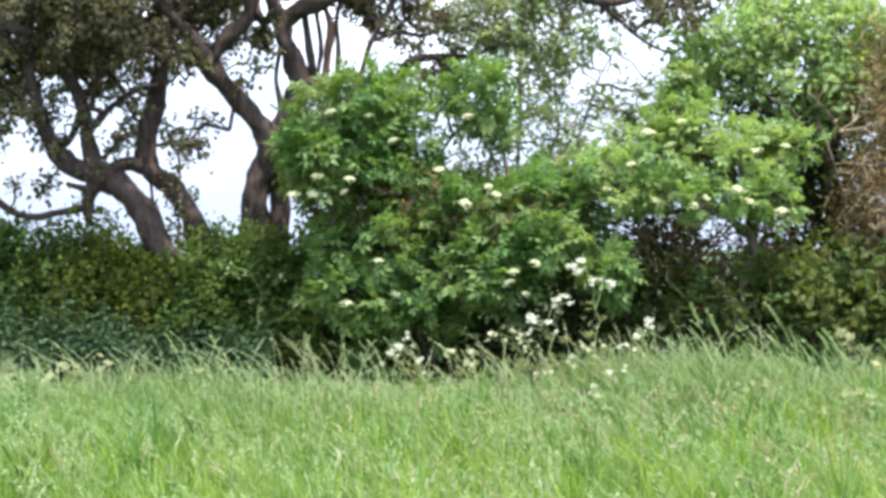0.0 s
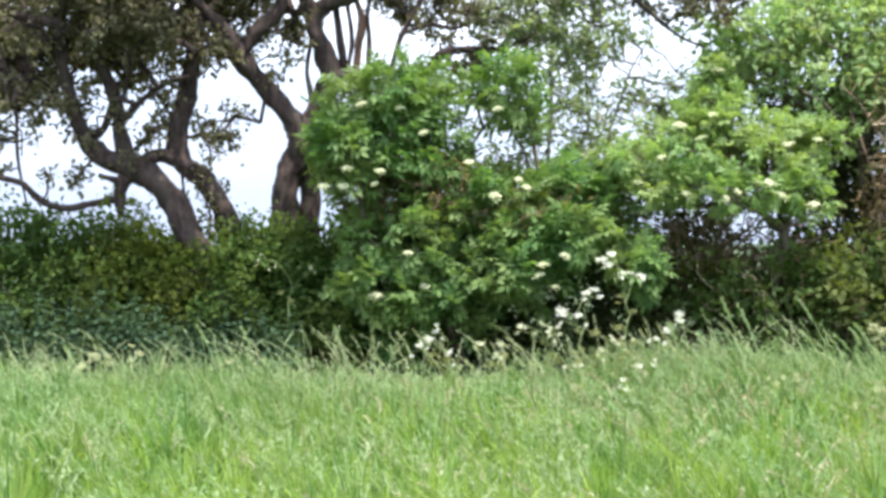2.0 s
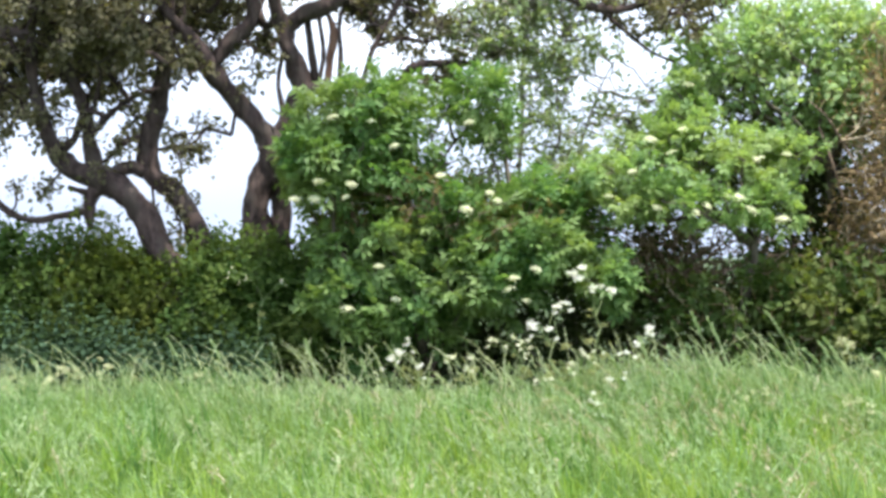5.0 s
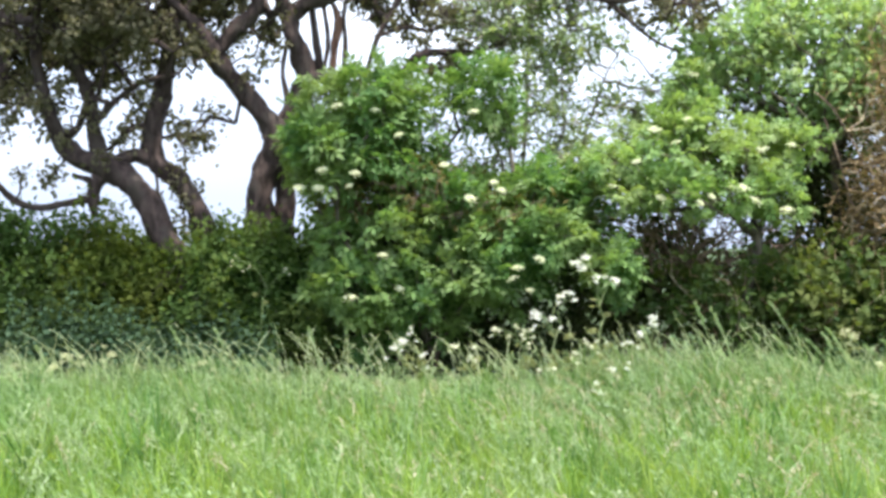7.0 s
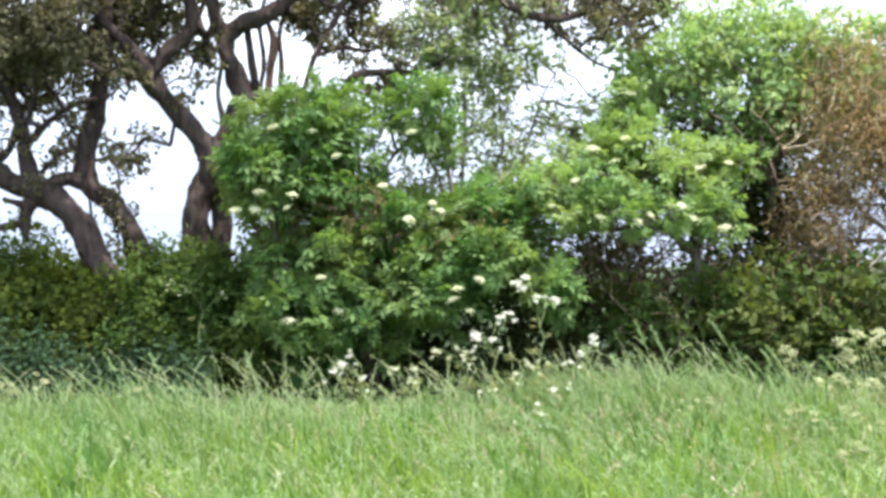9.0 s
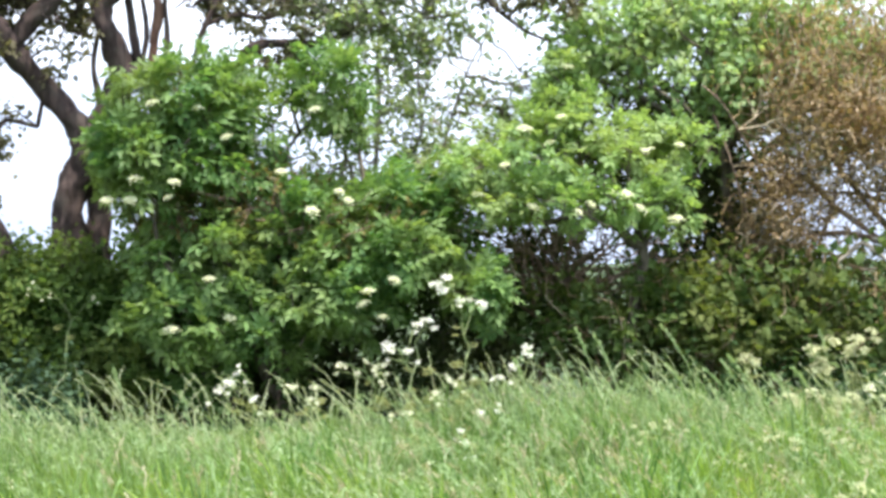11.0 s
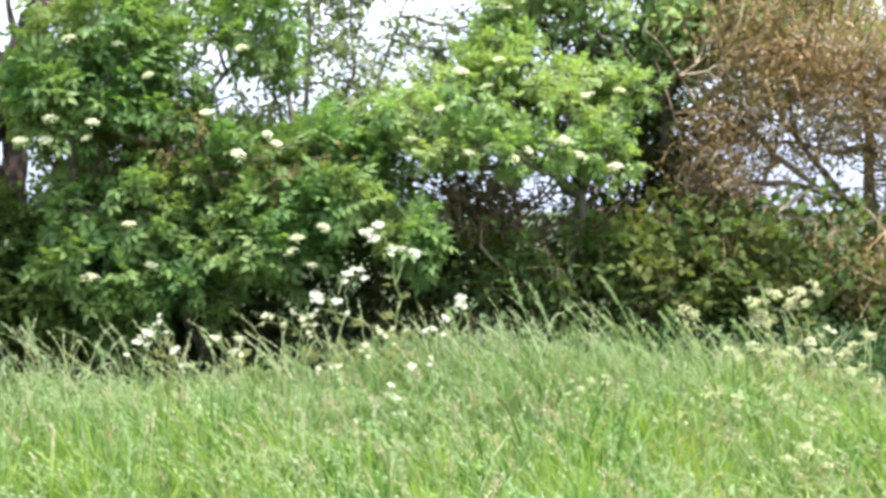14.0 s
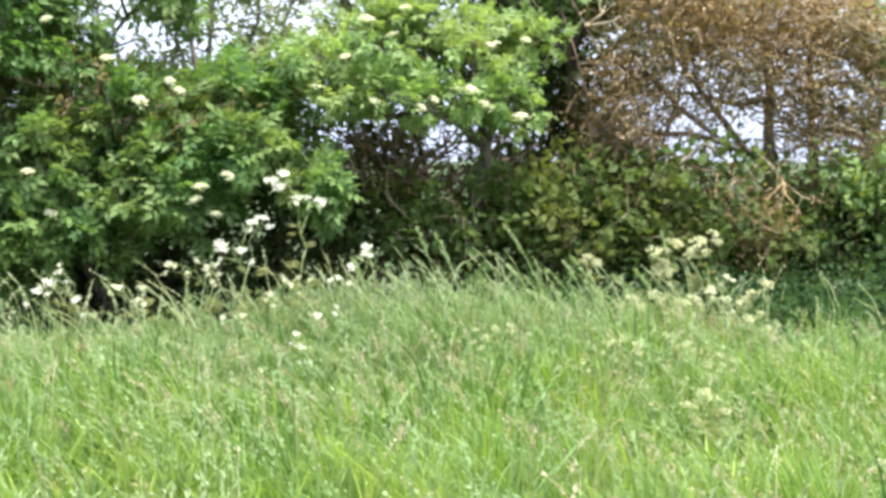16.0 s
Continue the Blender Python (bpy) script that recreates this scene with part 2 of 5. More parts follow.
LEAF_ELDER = pinnate(2, 1.0, leaflet(0.25, 0.06, 0.14))
LEAF_SIMPLE = leaflet(0.36, 0.09, 0.12)
LEAF_NARROW = leaflet(0.20, 0.06, 0.18)
LEAF_TOOTHED = blade(0.40, 0.10, 0.22)
LEAF_HEDGE = leaflet(0.28, 0.07, 0.15)


def in_lobes(lobes, count, rng, shell=0.55, shaggy=0.36):
    """Points in uneven ellipsoids, mostly near their skins, and the way out at each."""
    vol = np.array([(l[3] * l[5]) ** 0.9 * (l[6] if len(l) > 6 else 1.0) for l in lobes])
    which = rng.choice(len(lobes), count, p=vol / vol.sum())
    c = np.array([l[:3] for l in lobes])[which]
    r = np.array([l[3:6] for l in lobes])[which]
    d = unit(rng.normal(size=(count, 3)))
    wob = 1 + shaggy * np.sin(d[:, 0] * 5 + which) * np.cos(d[:, 2] * 6 + which * 2.3) + shaggy * 0.8 * rng.normal(size=count) * 0.5
    depth = shell + (1 - shell) * rng.random(count) ** 0.6
    return c + d * r * (wob * depth)[:, None], unit(d / r), which


def tubes(a, b, ra, rb, sides=4):
    """Tapered round pieces from points a to points b."""
    d = unit(b - a)
    ref = np.where(np.abs(d[:, 2:3]) > 0.9, np.array([[1.0, 0, 0]]), np.array([[0, 0, 1.0]]))
    u = unit(np.cross(d, ref))
    w = np.cross(d, u)
    ang = np.arange(sides) * 2 * np.pi / sides
    ring = u[:, None] * np.cos(ang)[None, :, None] + w[:, None] * np.sin(ang)[None, :, None]
    v = np.concatenate([a[:, None] + ring * ra[:, None, None], b[:, None] + ring * rb[:, None, None]], 1)
    i = np.arange(sides)
    q = np.stack([i, (i + 1) % sides, (i + 1) % sides + sides, i + sides], 1)
    return v.reshape(-1, 3), (q[None] + (np.arange(len(a)) * 2 * sides)[:, None, None]).reshape(-1, 4)


def smooth_line(points, steps=6):
    """A rounded line through a few points (x, y, z, radius)."""
    p = np.array(points, float)
    p = np.vstack([2 * p[0] - p[1], p, 2 * p[-1] - p[-2]])
    res = []
    for i in range(1, len(p) - 2):
        for t in np.arange(steps) / steps:
            a, b, c, d = p[i - 1], p[i], p[i + 1], p[i + 2]
            res.append(0.5 * (2 * b + (c - a) * t + (2 * a - 5 * b + 4 * c - d) * t * t + (3 * b - a - 3 * c + d) * t ** 3))
    return np.array(res + [p[-2]])


def limb(points, rng, sides=14, knots=0.10):
    """One thick bent limb with a knobbly skin, as (verts, quads), and its centre line."""
    line = smooth_line(points, 9)
    c, r = line[:, :3], np.maximum(line[:, 3], 0.008)
    d = unit(np.gradient(c, axis=0))
    u = unit(np.cross(d, np.array([0.13, 1.0, 0.21])))
    w = np.cross(d, u)
    ang = np.arange(sides) * 2 * np.pi / sides
    k = np.arange(len(c))
    ph = rng.random(4) * 6
    skin = 1 + knots * (np.sin(2 * ang[None] + k[:, None] * 0.5 + ph[0]) + 0.7 * np.sin(3 * ang[None] - k[:, None] * 0.8 + ph[1])
                        + 0.5 * np.sin(5 * ang[None] + k[:, None] * 0.3 + ph[2])) + rng.normal(0, knots * 0.35, (len(c), sides))
    v = c[:, None] + (u[:, None] * np.cos(ang)[None, :, None] + w[:, None] * np.sin(ang)[None, :, None]) * (r[:, None] * skin)[:, :, None]
    q = []
    for i in range(len(c) - 1):
        for j in range(sides):
            q.append((i * sides + j, i * sides + (j + 1) % sides, (i + 1) * sides + (j + 1) % sides, (i + 1) * sides + j))
    return v.reshape(-1, 3), np.array(q), line


def branching(roots, tips, rng, step=0.22, r_tip=0.0035, power=0.46, wiggle=0.06, thrift=0.35, r_max=0.2, lift=0.0):
    """Wood that reaches every tip: each tip joins the nearest wood that stands before it."""
    pos = np.zeros((len(roots) + len(tips) * 14, 3))
    far = np.zeros(len(pos))
    par = np.full(len(pos), -1)
    n = len(roots)
    pos[:n] = roots
    start = np.array(roots).mean(0)
    order = np.argsort(np.linalg.norm(tips - start, axis=1) + rng.normal(0, 0.15, len(tips)))
    ends = []
    for t in tips[order]:
        d = np.linalg.norm(pos[:n] - t, axis=1)
        j = int(np.argmin(d + thrift * far[:n]))
        m = int(min(12, max(1, round(d[j] / step))))
        a, run = pos[j].copy(), j
        bend = rng.normal(0, wiggle * d[j], 3) + np.array((0, 0, lift * d[j]))
        for s in range(1, m + 1):
            f = s / m
            p = a + (t - a) * f + bend * math.sin(math.pi * f) + (rng.normal(0, 0.02, 3) if s < m else 0)
            pos[n], par[n], far[n] = p, run, far[run] + np.linalg.norm(p - pos[run])
            run, n = n, n + 1
        ends.append(run)
    load = np.zeros(n)
    load[ends] = 1
    for i in range(n - 1, -1, -1):
        if par[i] >= 0:
            load[par[i]] += load[i]
    rad = np.minimum(r_tip * np.maximum(load, 1) ** power, r_max)
    kid = np.where(par[:n] >= 0)[0]
    up = par[kid]
    return pos[up], pos[kid], np.minimum(rad[up], rad[kid] * 1.35), rad[kid]


def sprays(tips, out, rng, leaf, per, size, reach, lift=0.25, flat=1.0, spread=0.8):
    """Leaves in tufts round the tips."""
    n = len(tips) * per
    at = np.repeat(tips, per, 0) + rng.normal(0, reach, (n, 3))
    along = np.repeat(out, per, 0) * 0.7 + rng.normal(0, spread, (n, 3)) + np.array((0, 0, lift - 0.25))
    facing = np.array((0, 0, flat)) + np.repeat(out, per, 0) * 0.5 + rng.normal(0, 0.45, (n, 3))
    return scatter(leaf, at, along, facing, size * rng.uniform(0.65, 1.2, n))


def bush(name, base_points, lobes, seed, tips, leaf, per, size, reach, leaf_mat, stem_mat, label, category="shrub", shell=0.5,
         group="", wood=0.004, lift=0.25, flat=1.0, bare=0, r_max=0.06, power=0.46, trunks=(), trunk_mat=None, spread=0.8, shaggy=0.36, loose=0.09, level=0.8):
    """A shrub: wood from its foot to every tip, and a crown of separate leaves."""
    rng = np.random.default_rng(seed)
    p, out_way, _ = in_lobes(lobes, tips + bare, rng, shell, shaggy)
    p += out_way * rng.exponential(loose, (len(p), 1)) + rng.normal(0, loose, p.shape) * (1, 1, level)
    keep = p[:, 2] > 0.08
    p, out_way = p[keep], out_way[keep]
    foot = np.array(base_points, float)
    top = thing(name, foot.mean(0) * (1, 1, 0), label, category, group)
    off = np.array(top.location)
    # inner points so that the wood rises through the crown before it spreads
    roots = [foot - off]
    for k, pts in enumerate(trunks):
        tv, tq, line = limb([(x - off[0], y - off[1], z - off[2], r) for (x, y, z), r in pts], rng, 9)
        part("stem", mesh_of("stem", tv, tq, trunk_mat or stem_mat, True), top)
        roots.append(line[len(line) // 3:, :3])
    inner = np.array([l[:3] for l in lobes]) * 0.9 + foot.mean(0) * 0.1
    a, b, ra, rb = branching(np.vstack(roots), np.vstack([inner, p]) - off, rng, r_tip=wood, r_max=r_max, power=power)
    v, q = tubes(a, b, ra, rb, 4)
    part("branch_framework", mesh_of("branch_framework", v, q, stem_mat, True), top)
    lv, lf = sprays(p[bare:] - off, out_way[bare:], rng, leaf, per, size, reach, lift, flat, spread)
    part("crown", mesh_of("crown", lv, lf, leaf_mat), top)
    return top


# ---- ground ----
def ground_height(x, y):
    return 0.05 * np.sin(x * 0.55 + 1.0) * np.cos(y * 0.4) + 0.03 * np.sin(x * 1.7 + y * 1.3)


def make_ground():
    xs = np.concatenate([[-2500, -600, -160, -60, -30], np.arange(-20, 24.1, 0.5), [35, 70, 160, 600, 2500]])
    ys = np.concatenate([[-2500, -600, -160, -60, -25], np.arange(-10, 26.1, 0.5), [40, 80, 160, 600, 2500]])
    gx, gy = np.meshgrid(xs, ys)
    calm = np.clip(1 - np.hypot(gx - 2, gy - 8) / 60, 0, 1)
    v = np.stack([gx, gy, ground_height(gx, gy) * calm], -1).reshape(-1, 3)
    w = len(xs)
    f = [(j * w + i, j * w + i + 1, (j + 1) * w + i + 1, (j + 1) * w + i) for j in range(len(ys) - 1) for i in range(w - 1)]
    tagged(new("ground", mesh_of("ground", v, np.array(f), M_soil, True)), "grass-covered meadow soil reaching to the horizon", "ground", kind="structure")


make_ground()


# ---- meadow ----
def swell(x, y):
    """Slow rise and fall of the sward: about 0 on the whole, from -1 to 1."""
    return 0.6 * np.sin(x * 1.9 + 1.7 * np.sin(y * 1.3)) * np.sin(y * 2.3 + 1.4 * np.sin(x * 1.1)) + 0.4 * np.sin(x * 5.3 + 2.1 * np.sin(y * 3.1)) * np.sin(y * 4.9 + 1.9 * np.sin(x * 2.7))


def sward(x, y):
    """Height of the growth: low and trodden before the white flowers, fading out under the hedge."""
    far = np.clip((y - 11.3) / 1.8, 0, 1)
    return 1 - far * (0.10 + 0.30 * np.exp(-((x + 0.1) / 1.3) ** 2) - 0.32 * np.exp(-((x - 2.8) / 1.1) ** 2) + 0.12 * np.clip((x - 4.2) / 1.5, 0, 1))


def blades(x, y, h, lean, width, rng):
    """Blades as arrays: rooted at x, y, arching over by lean, tapering to a point."""
    n = len(x)
    turn = rng.uniform(0, np.pi, n)
    side = np.stack([np.cos(turn), np.sin(turn), np.zeros(n)], 1) * width[:, None] / 2
    foot = np.stack([x, y, ground_height(x, y) - 0.02], 1)
    droop = np.clip(np.hypot(lean[:, 0], lean[:, 1]) / h, 0, 1.2)
    rows = []
    for f, g in ((0.0, 0.9), (0.45, 1.0), (0.8, 0.65), (1.0, 0.0)):
        p = foot + np.stack([lean[:, 0] * f ** 2, lean[:, 1] * f ** 2, h * (f - 0.42 * droop * f ** 3)], 1)
        rows += [p] if g == 0 else [p - side * g, p + side * g]
    v = np.stack(rows, 1)
    f = np.array([(0, 1, 3), (0, 3, 2), (2, 3, 5), (2, 5, 4), (4, 5, 6)])
    return v, (f[None] + (np.arange(n) * 7)[:, None, None]).reshape(-1, 3)


def grass_patch(name, count, x0, x1, y0, y1, tall, wide, seed, material, label, keep=None):
    """Standing blades of an even sward."""
    rng = np.random.default_rng(seed)
    x, y = rng.uniform(x0, x1, count), rng.uniform(y0, y1, count)
    if keep is not None:
        k = keep(x, y, rng)
        x, y = x[k], y[k]
    n = len(x)
    h = tall * rng.uniform(0.5, 1.2, n) * (1 + 0.5 * swell(x, y)) * sward(x, y)
    lean = rng.normal(0, 0.50, (n, 2)) * h[:, None] + np.stack([-0.16 * h * rng.random(n), -0.03 * h], 1)
    v, f = blades(x, y, h, lean, wide * rng.uniform(0.6, 1.3, n), rng)
    tagged(new(name, mesh_of(name, v, f, material)), label, "grass", kind="stuff")


def tussocks(name, clumps, per, x0, x1, y0, y1, tall, wide, seed, material, label, keep=None):
    """Tufts: blades that start close together and arch outwards, each tuft of its own height."""
    rng = np.random.default_rng(seed)
    cx, cy = rng.uniform(x0, x1, clumps), rng.uniform(y0, y1, clumps)
    if keep is not None:
        k = keep(cx, cy, rng)
        cx, cy = cx[k], cy[k]
    ch = tall * rng.uniform(0.6, 1.25, len(cx)) * (1 + 0.5 * swell(cx, cy)) * sward(cx, cy)
    wind = rng.normal(-0.12, 0.16, len(cx))
    which = np.repeat(np.arange(len(cx)), per)
    n = len(which)
    ang, far = rng.uniform(0, 2 * np.pi, n), np.abs(rng.normal(0, 1, n))
    d = np.stack([np.cos(ang), np.sin(ang)], 1)
    h = ch[which] * rng.uniform(0.55, 1.1, n)
    lean = d * (0.38 * far * h)[:, None] + np.stack([wind[which] * h, np.zeros(n)], 1)
    x, y = cx[which] + d[:, 0] * far * 0.045, cy[which] + d[:, 1] * far * 0.045
    v, f = blades(x, y, h, lean, wide * rng.uniform(0.6, 1.35, n), rng)
    tagged(new(name, mesh_of(name, v, f, material)), label, "grass", kind="stuff")


def not_weedy(x, y, r):
    """Grass gives way to weeds in the strip at the foot of the thicket."""
    return ~((x > 5.2 + 0.2 * np.sin(y * 5)) & (y > 13.2 - 1.3 * np.clip((x - 5.4) / 1.2, 0, 1) + 0.3 * np.sin(x * 4)) & (r.random(len(x)) < 0.93))


def nearness(x, y, r):
    """Share of the lush short-leaved sward, which thins out towards the hedge."""
    return r.random(len(x)) < np.clip((12.6 - y) / 3.5 + 0.5 * swell(x * 0.6, y * 0.6) + 0.06 * (x - 1), 0, 1)


def fringe(x, y, r):
    """The coarse strip before the hedge, open where the white flowers stand."""
    return not_weedy(x, y, r) & ~((abs(x - 0.0) < 0.9) & (y > 13.0) & (r.random(len(x)) < 0.8)) & (r.random(len(x)) < np.clip((np.where(x < -1.0, 14.6, 15.2) - y) / 1.6, 0, 1))


grass_patch("meadow_grass", 85000, -8.5, 13.5, 5.0, 14.8, 0.29, 0.010, 11, M_grass, "uncut green meadow grass bent by the wind", keep=not_weedy)
grass_patch("sunny_grass", 68000, -8.5, 13.5, 5.0, 13.4, 0.31, 0.010, 15, M_lime, "yellowish green grass in the sunnier part of the field",
            keep=lambda x, y, r: nearness(x, y, r) & not_weedy(x, y, r))
tussocks("tussock_grass", 3300, 17, -8.5, 13.5, 5.0, 14.4, 0.47, 0.0135, 14, M_grass, "broad-bladed grass tussocks in the meadow", keep=not_weedy)
tussocks("pale_tussock_grass", 2400, 17, -8.5, 13.5, 5.0, 13.4, 0.43, 0.013, 17, M_lime, "pale green grass tussocks in the meadow",
         keep=lambda x, y, r: nearness(x, y, r) & not_weedy(x, y, r))
tussocks("dark_tussock_grass", 260, 22, -8.5, 13.5, 6.5, 12.8, 0.44, 0.015, 18, M_coarse, "darker broad-bladed clumps in hollows of the meadow",
         keep=lambda x, y, r: (np.hypot(x + 1.9, (y - 11.4) * 0.6) < 0.5) | (np.hypot(x - 1.9, (y - 9.4) * 0.6) < 0.45) | (swell(x * 0.8 + 2, y * 0.8) > 0.42))
tussocks("coarse_grass", 1000, 18, -8.5, 13.5, 11.4, 14.8, 0.50, 0.0115, 13, M_coarse, "coarse bluish green grass along the foot of the hedge", keep=fringe)
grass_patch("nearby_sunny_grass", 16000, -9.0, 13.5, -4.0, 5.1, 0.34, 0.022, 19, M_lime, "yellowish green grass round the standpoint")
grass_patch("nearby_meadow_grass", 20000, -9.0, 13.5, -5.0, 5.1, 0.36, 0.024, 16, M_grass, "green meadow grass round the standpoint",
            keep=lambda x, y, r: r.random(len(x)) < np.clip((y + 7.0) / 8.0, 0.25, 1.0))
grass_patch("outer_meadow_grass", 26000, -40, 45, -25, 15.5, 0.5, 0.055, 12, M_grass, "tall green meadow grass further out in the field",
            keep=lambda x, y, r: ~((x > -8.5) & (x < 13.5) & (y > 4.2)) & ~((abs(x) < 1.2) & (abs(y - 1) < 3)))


def seed_stalks(name, count, seed, low, high, y_far, deep, label, material=None, crowd=1.35, fluff=0.011, head=0.26):
    """Flowering grass: thin stalks, each with a nodding head of spikelets."""
    rng = np.random.default_rng(seed)
    x = rng.uniform(-8.5, 13.5, count)
    y = y_far - deep * rng.random(count) ** crowd
    k = not_weedy(x, y, rng) & (rng.random(count) < (np.clip((x + 2.0) / 4.0, 0.15, 1.0) if material is M_tan else 1.0))
    x, y = x[k], y[k]
    count = len(x)
    h = rng.uniform(low, high, count) * (sward(x, y) if low < 0.5 else 0.6 + 0.4 * sward(x, y))
    lean = np.stack([-h * rng.normal(0.20, 0.26, count), rng.normal(0, 0.12, count)], 1)
    foot = np.stack([x, y, ground_height(x, y)], 1)

    def on(f):
        return foot + np.stack([lean[:, 0] * f ** 2.2, lean[:, 1] * f ** 2, h * (f - 0.12 * f ** 4)], 1)
    pieces = []
    for a, b in ((0.15, 0.5), (0.5, 0.8), (0.8, 1.0)):
        v, q = tubes(on(a), on(b), np.full(count, 0.0026), np.full(count, 0.0020), 3)
        pieces.append((v, np.concatenate([q[:, (0, 1, 2)], q[:, (0, 2, 3)]])))
    grain = (np.array([(0, 0, 0), (-0.16, 0.45, 0.03), (0, 1, -0.02), (0.16, 0.45, 0.03)]), np.array([(0, 2, 1), (0, 3, 2)]))
    for k in range(12):
        f = 1.01 - head * (11 - k) / 11
        p = on(f) + rng.normal(0, fluff, (count, 3))
        way = on(f + 0.02) - on(f - 0.02)
        way = unit(way) + rng.normal(0, 0.30, (count, 3))
        pieces.append(scatter(grain, p, way, rng.normal(size=(count, 3)), rng.uniform(0.020, 0.038, count)))
    v, f = stack(pieces)
    tagged(new(name, mesh_of(name, v, f, material or M_stalk)), label, "grass", kind="stuff")


seed_stalks("flowering_grass", 9000, 21, 0.30, 0.60, 14.6, 9.0, "pale flowering grass stalks leaning with the wind")
seed_stalks("ripening_grass", 3300, 23, 0.28, 0.56, 14.2, 8.8, "brownish ripening grass heads scattered through the meadow", M_tan, 1.2)
seed_stalks("tall_flowering_grass", 620, 22, 0.60, 0.92, 14.6, 2.6, "tallest flowering grass standing above the rest near the hedge", M_straw, 1.0, 0.004, 0.36)


# ---- old trees ----
def old_tree(name, where, label):
    return thing(name, where, label, "tree", "old trees behind the hedge")


def bough(tree, seed, points, material=None):
    """One trunk or limb of a tree, thick enough to be seen as a shape of its own; trunks go down to the ground."""
    off = np.array(tree.location)
    low = points[0][0][2] < 1.2
    if low:
        (x, y, z), r = points[0]
        points = [((x + 0.22, y, -0.15), r * 1.45), ((x + 0.12, y, 0.45), r * 1.15)] + points
    pts = [((x - off[0]), (y - off[1]), (z - off[2]), r) for (x, y, z), r in points]
    v, q, line = limb(pts, np.random.default_rng(seed))
    part("trunk" if low else "limb", mesh_of("limb", v, q, material or M_bark, True), tree)
    return line[int(len(line) * (0.55 if low else 0.3)):, :3]


def leaf_out(tree, boughs, lobes, seed, tips, per=36, size=0.080):
    """Branches from the boughs to every tuft of the crown, and the leaves."""
    rng = np.random.default_rng(seed)
    off = np.array(tree.location)
    p, out_way, _ = in_lobes(lobes, tips, rng, 0.3, 0.45)
    p = p + rng.normal(0, 0.10, p.shape)
    more, _, _ = in_lobes(lobes, tips, rng, 0.1, 0.5)
    a, b, ra, rb = branching(np.vstack(boughs), np.vstack([p, more]) - off, rng, step=0.28, r_tip=0.009, power=0.42, wiggle=0.18, thrift=0.22, r_max=0.09)
    v, q = tubes(a, b, ra, rb, 5)
    part("branch_framework", mesh_of("branch_framework", v, q, M_bark, True), tree)
    lv, lf = sprays(p - off, out_way, rng, LEAF_SIMPLE, per, size, 0.07, 0.0, 0.6, 1.0)
    part("crown", mesh_of("crown", lv, lf, M_oak), tree)


leaning_tree = old_tree("leaning_tree", (-3.02, 16.82, 0.00), "old leaning tree with dark twisted trunks and dense leaves")
boughs = []
boughs.append(bough(leaning_tree, 310, [((-3.25, 16.63, 1.16), 0.212), ((-3.42, 16.63, 1.64), 0.171), ((-3.69, 16.63, 2.17), 0.154), ((-4.05, 16.63, 2.50), 0.163), ((-4.51, 16.63, 2.67), 0.130), ((-4.75, 16.63, 2.93), 0.106), ((-4.90, 16.54, 3.41), 0.081), ((-4.97, 16.44, 3.95), 0.065), ((-4.89, 16.25, 4.67), 0.049)]))
boughs.append(bough(leaning_tree, 311, [((-2.87, 17.01, 1.14), 0.203), ((-3.06, 17.01, 1.88), 0.146), ((-3.32, 17.01, 2.37), 0.126), ((-3.61, 17.01, 2.61), 0.126), ((-3.69, 17.01, 2.96), 0.130), ((-3.57, 17.01, 3.47), 0.122), ((-3.49, 17.01, 3.96), 0.097), ((-3.41, 17.01, 4.60), 0.081), ((-3.49, 17.01, 5.65), 0.057)]))
boughs.append(bough(leaning_tree, 312, [((-3.69, 17.01, 2.66), 0.106), ((-3.90, 16.82, 2.70), 0.081), ((-4.13, 16.63, 2.54), 0.097)]))
boughs.append(bough(leaning_tree, 313, [((-4.20, 16.63, 2.54), 0.122), ((-4.30, 16.63, 2.94), 0.090), ((-4.38, 16.63, 3.42), 0.077), ((-4.54, 16.54, 3.83), 0.069), ((-4.73, 16.44, 4.29), 0.057), ((-4.91, 16.35, 4.95), 0.041)]))
boughs.append(bough(leaning_tree, 314, [((-4.13, 16.63, 2.52), 0.113), ((-4.27, 16.63, 2.36), 0.090), ((-4.32, 16.63, 2.17), 0.071), ((-4.30, 16.63, 1.95), 0.043)]))
boughs.append(bough(leaning_tree, 315, [((-4.27, 16.63, 2.36), 0.057), ((-4.40, 16.54, 2.40), 0.038), ((-4.52, 16.44, 2.44), 0.024)]))
boughs.append(bough(leaning_tree, 316, [((-4.30, 16.63, 2.17), 0.049), ((-4.62, 16.54, 2.10), 0.044), ((-4.93, 16.44, 2.04), 0.041), ((-5.21, 16.35, 2.14), 0.041), ((-5.41, 16.25, 2.34), 0.037), ((-5.76, 16.06, 2.43), 0.025)]))
boughs.append(bough(leaning_tree, 317, [((-4.75, 16.63, 2.88), 0.073), ((-4.49, 16.54, 3.01), 0.049), ((-4.32, 16.44, 3.34), 0.037), ((-4.03, 16.35, 3.29), 0.028)]))
boughs.append(bough(leaning_tree, 318, [((-5.82, 16.63, 3.71), 0.028), ((-5.57, 16.54, 3.21), 0.023), ((-5.51, 16.44, 2.66), 0.019), ((-5.37, 16.35, 2.07), 0.013)]))
boughs.append(bough(leaning_tree, 319, [((-3.64, 17.01, 3.11), 0.057), ((-3.92, 16.92, 3.04), 0.040), ((-4.14, 16.82, 2.81), 0.026), ((-4.29, 16.73, 2.74), 0.017)]))
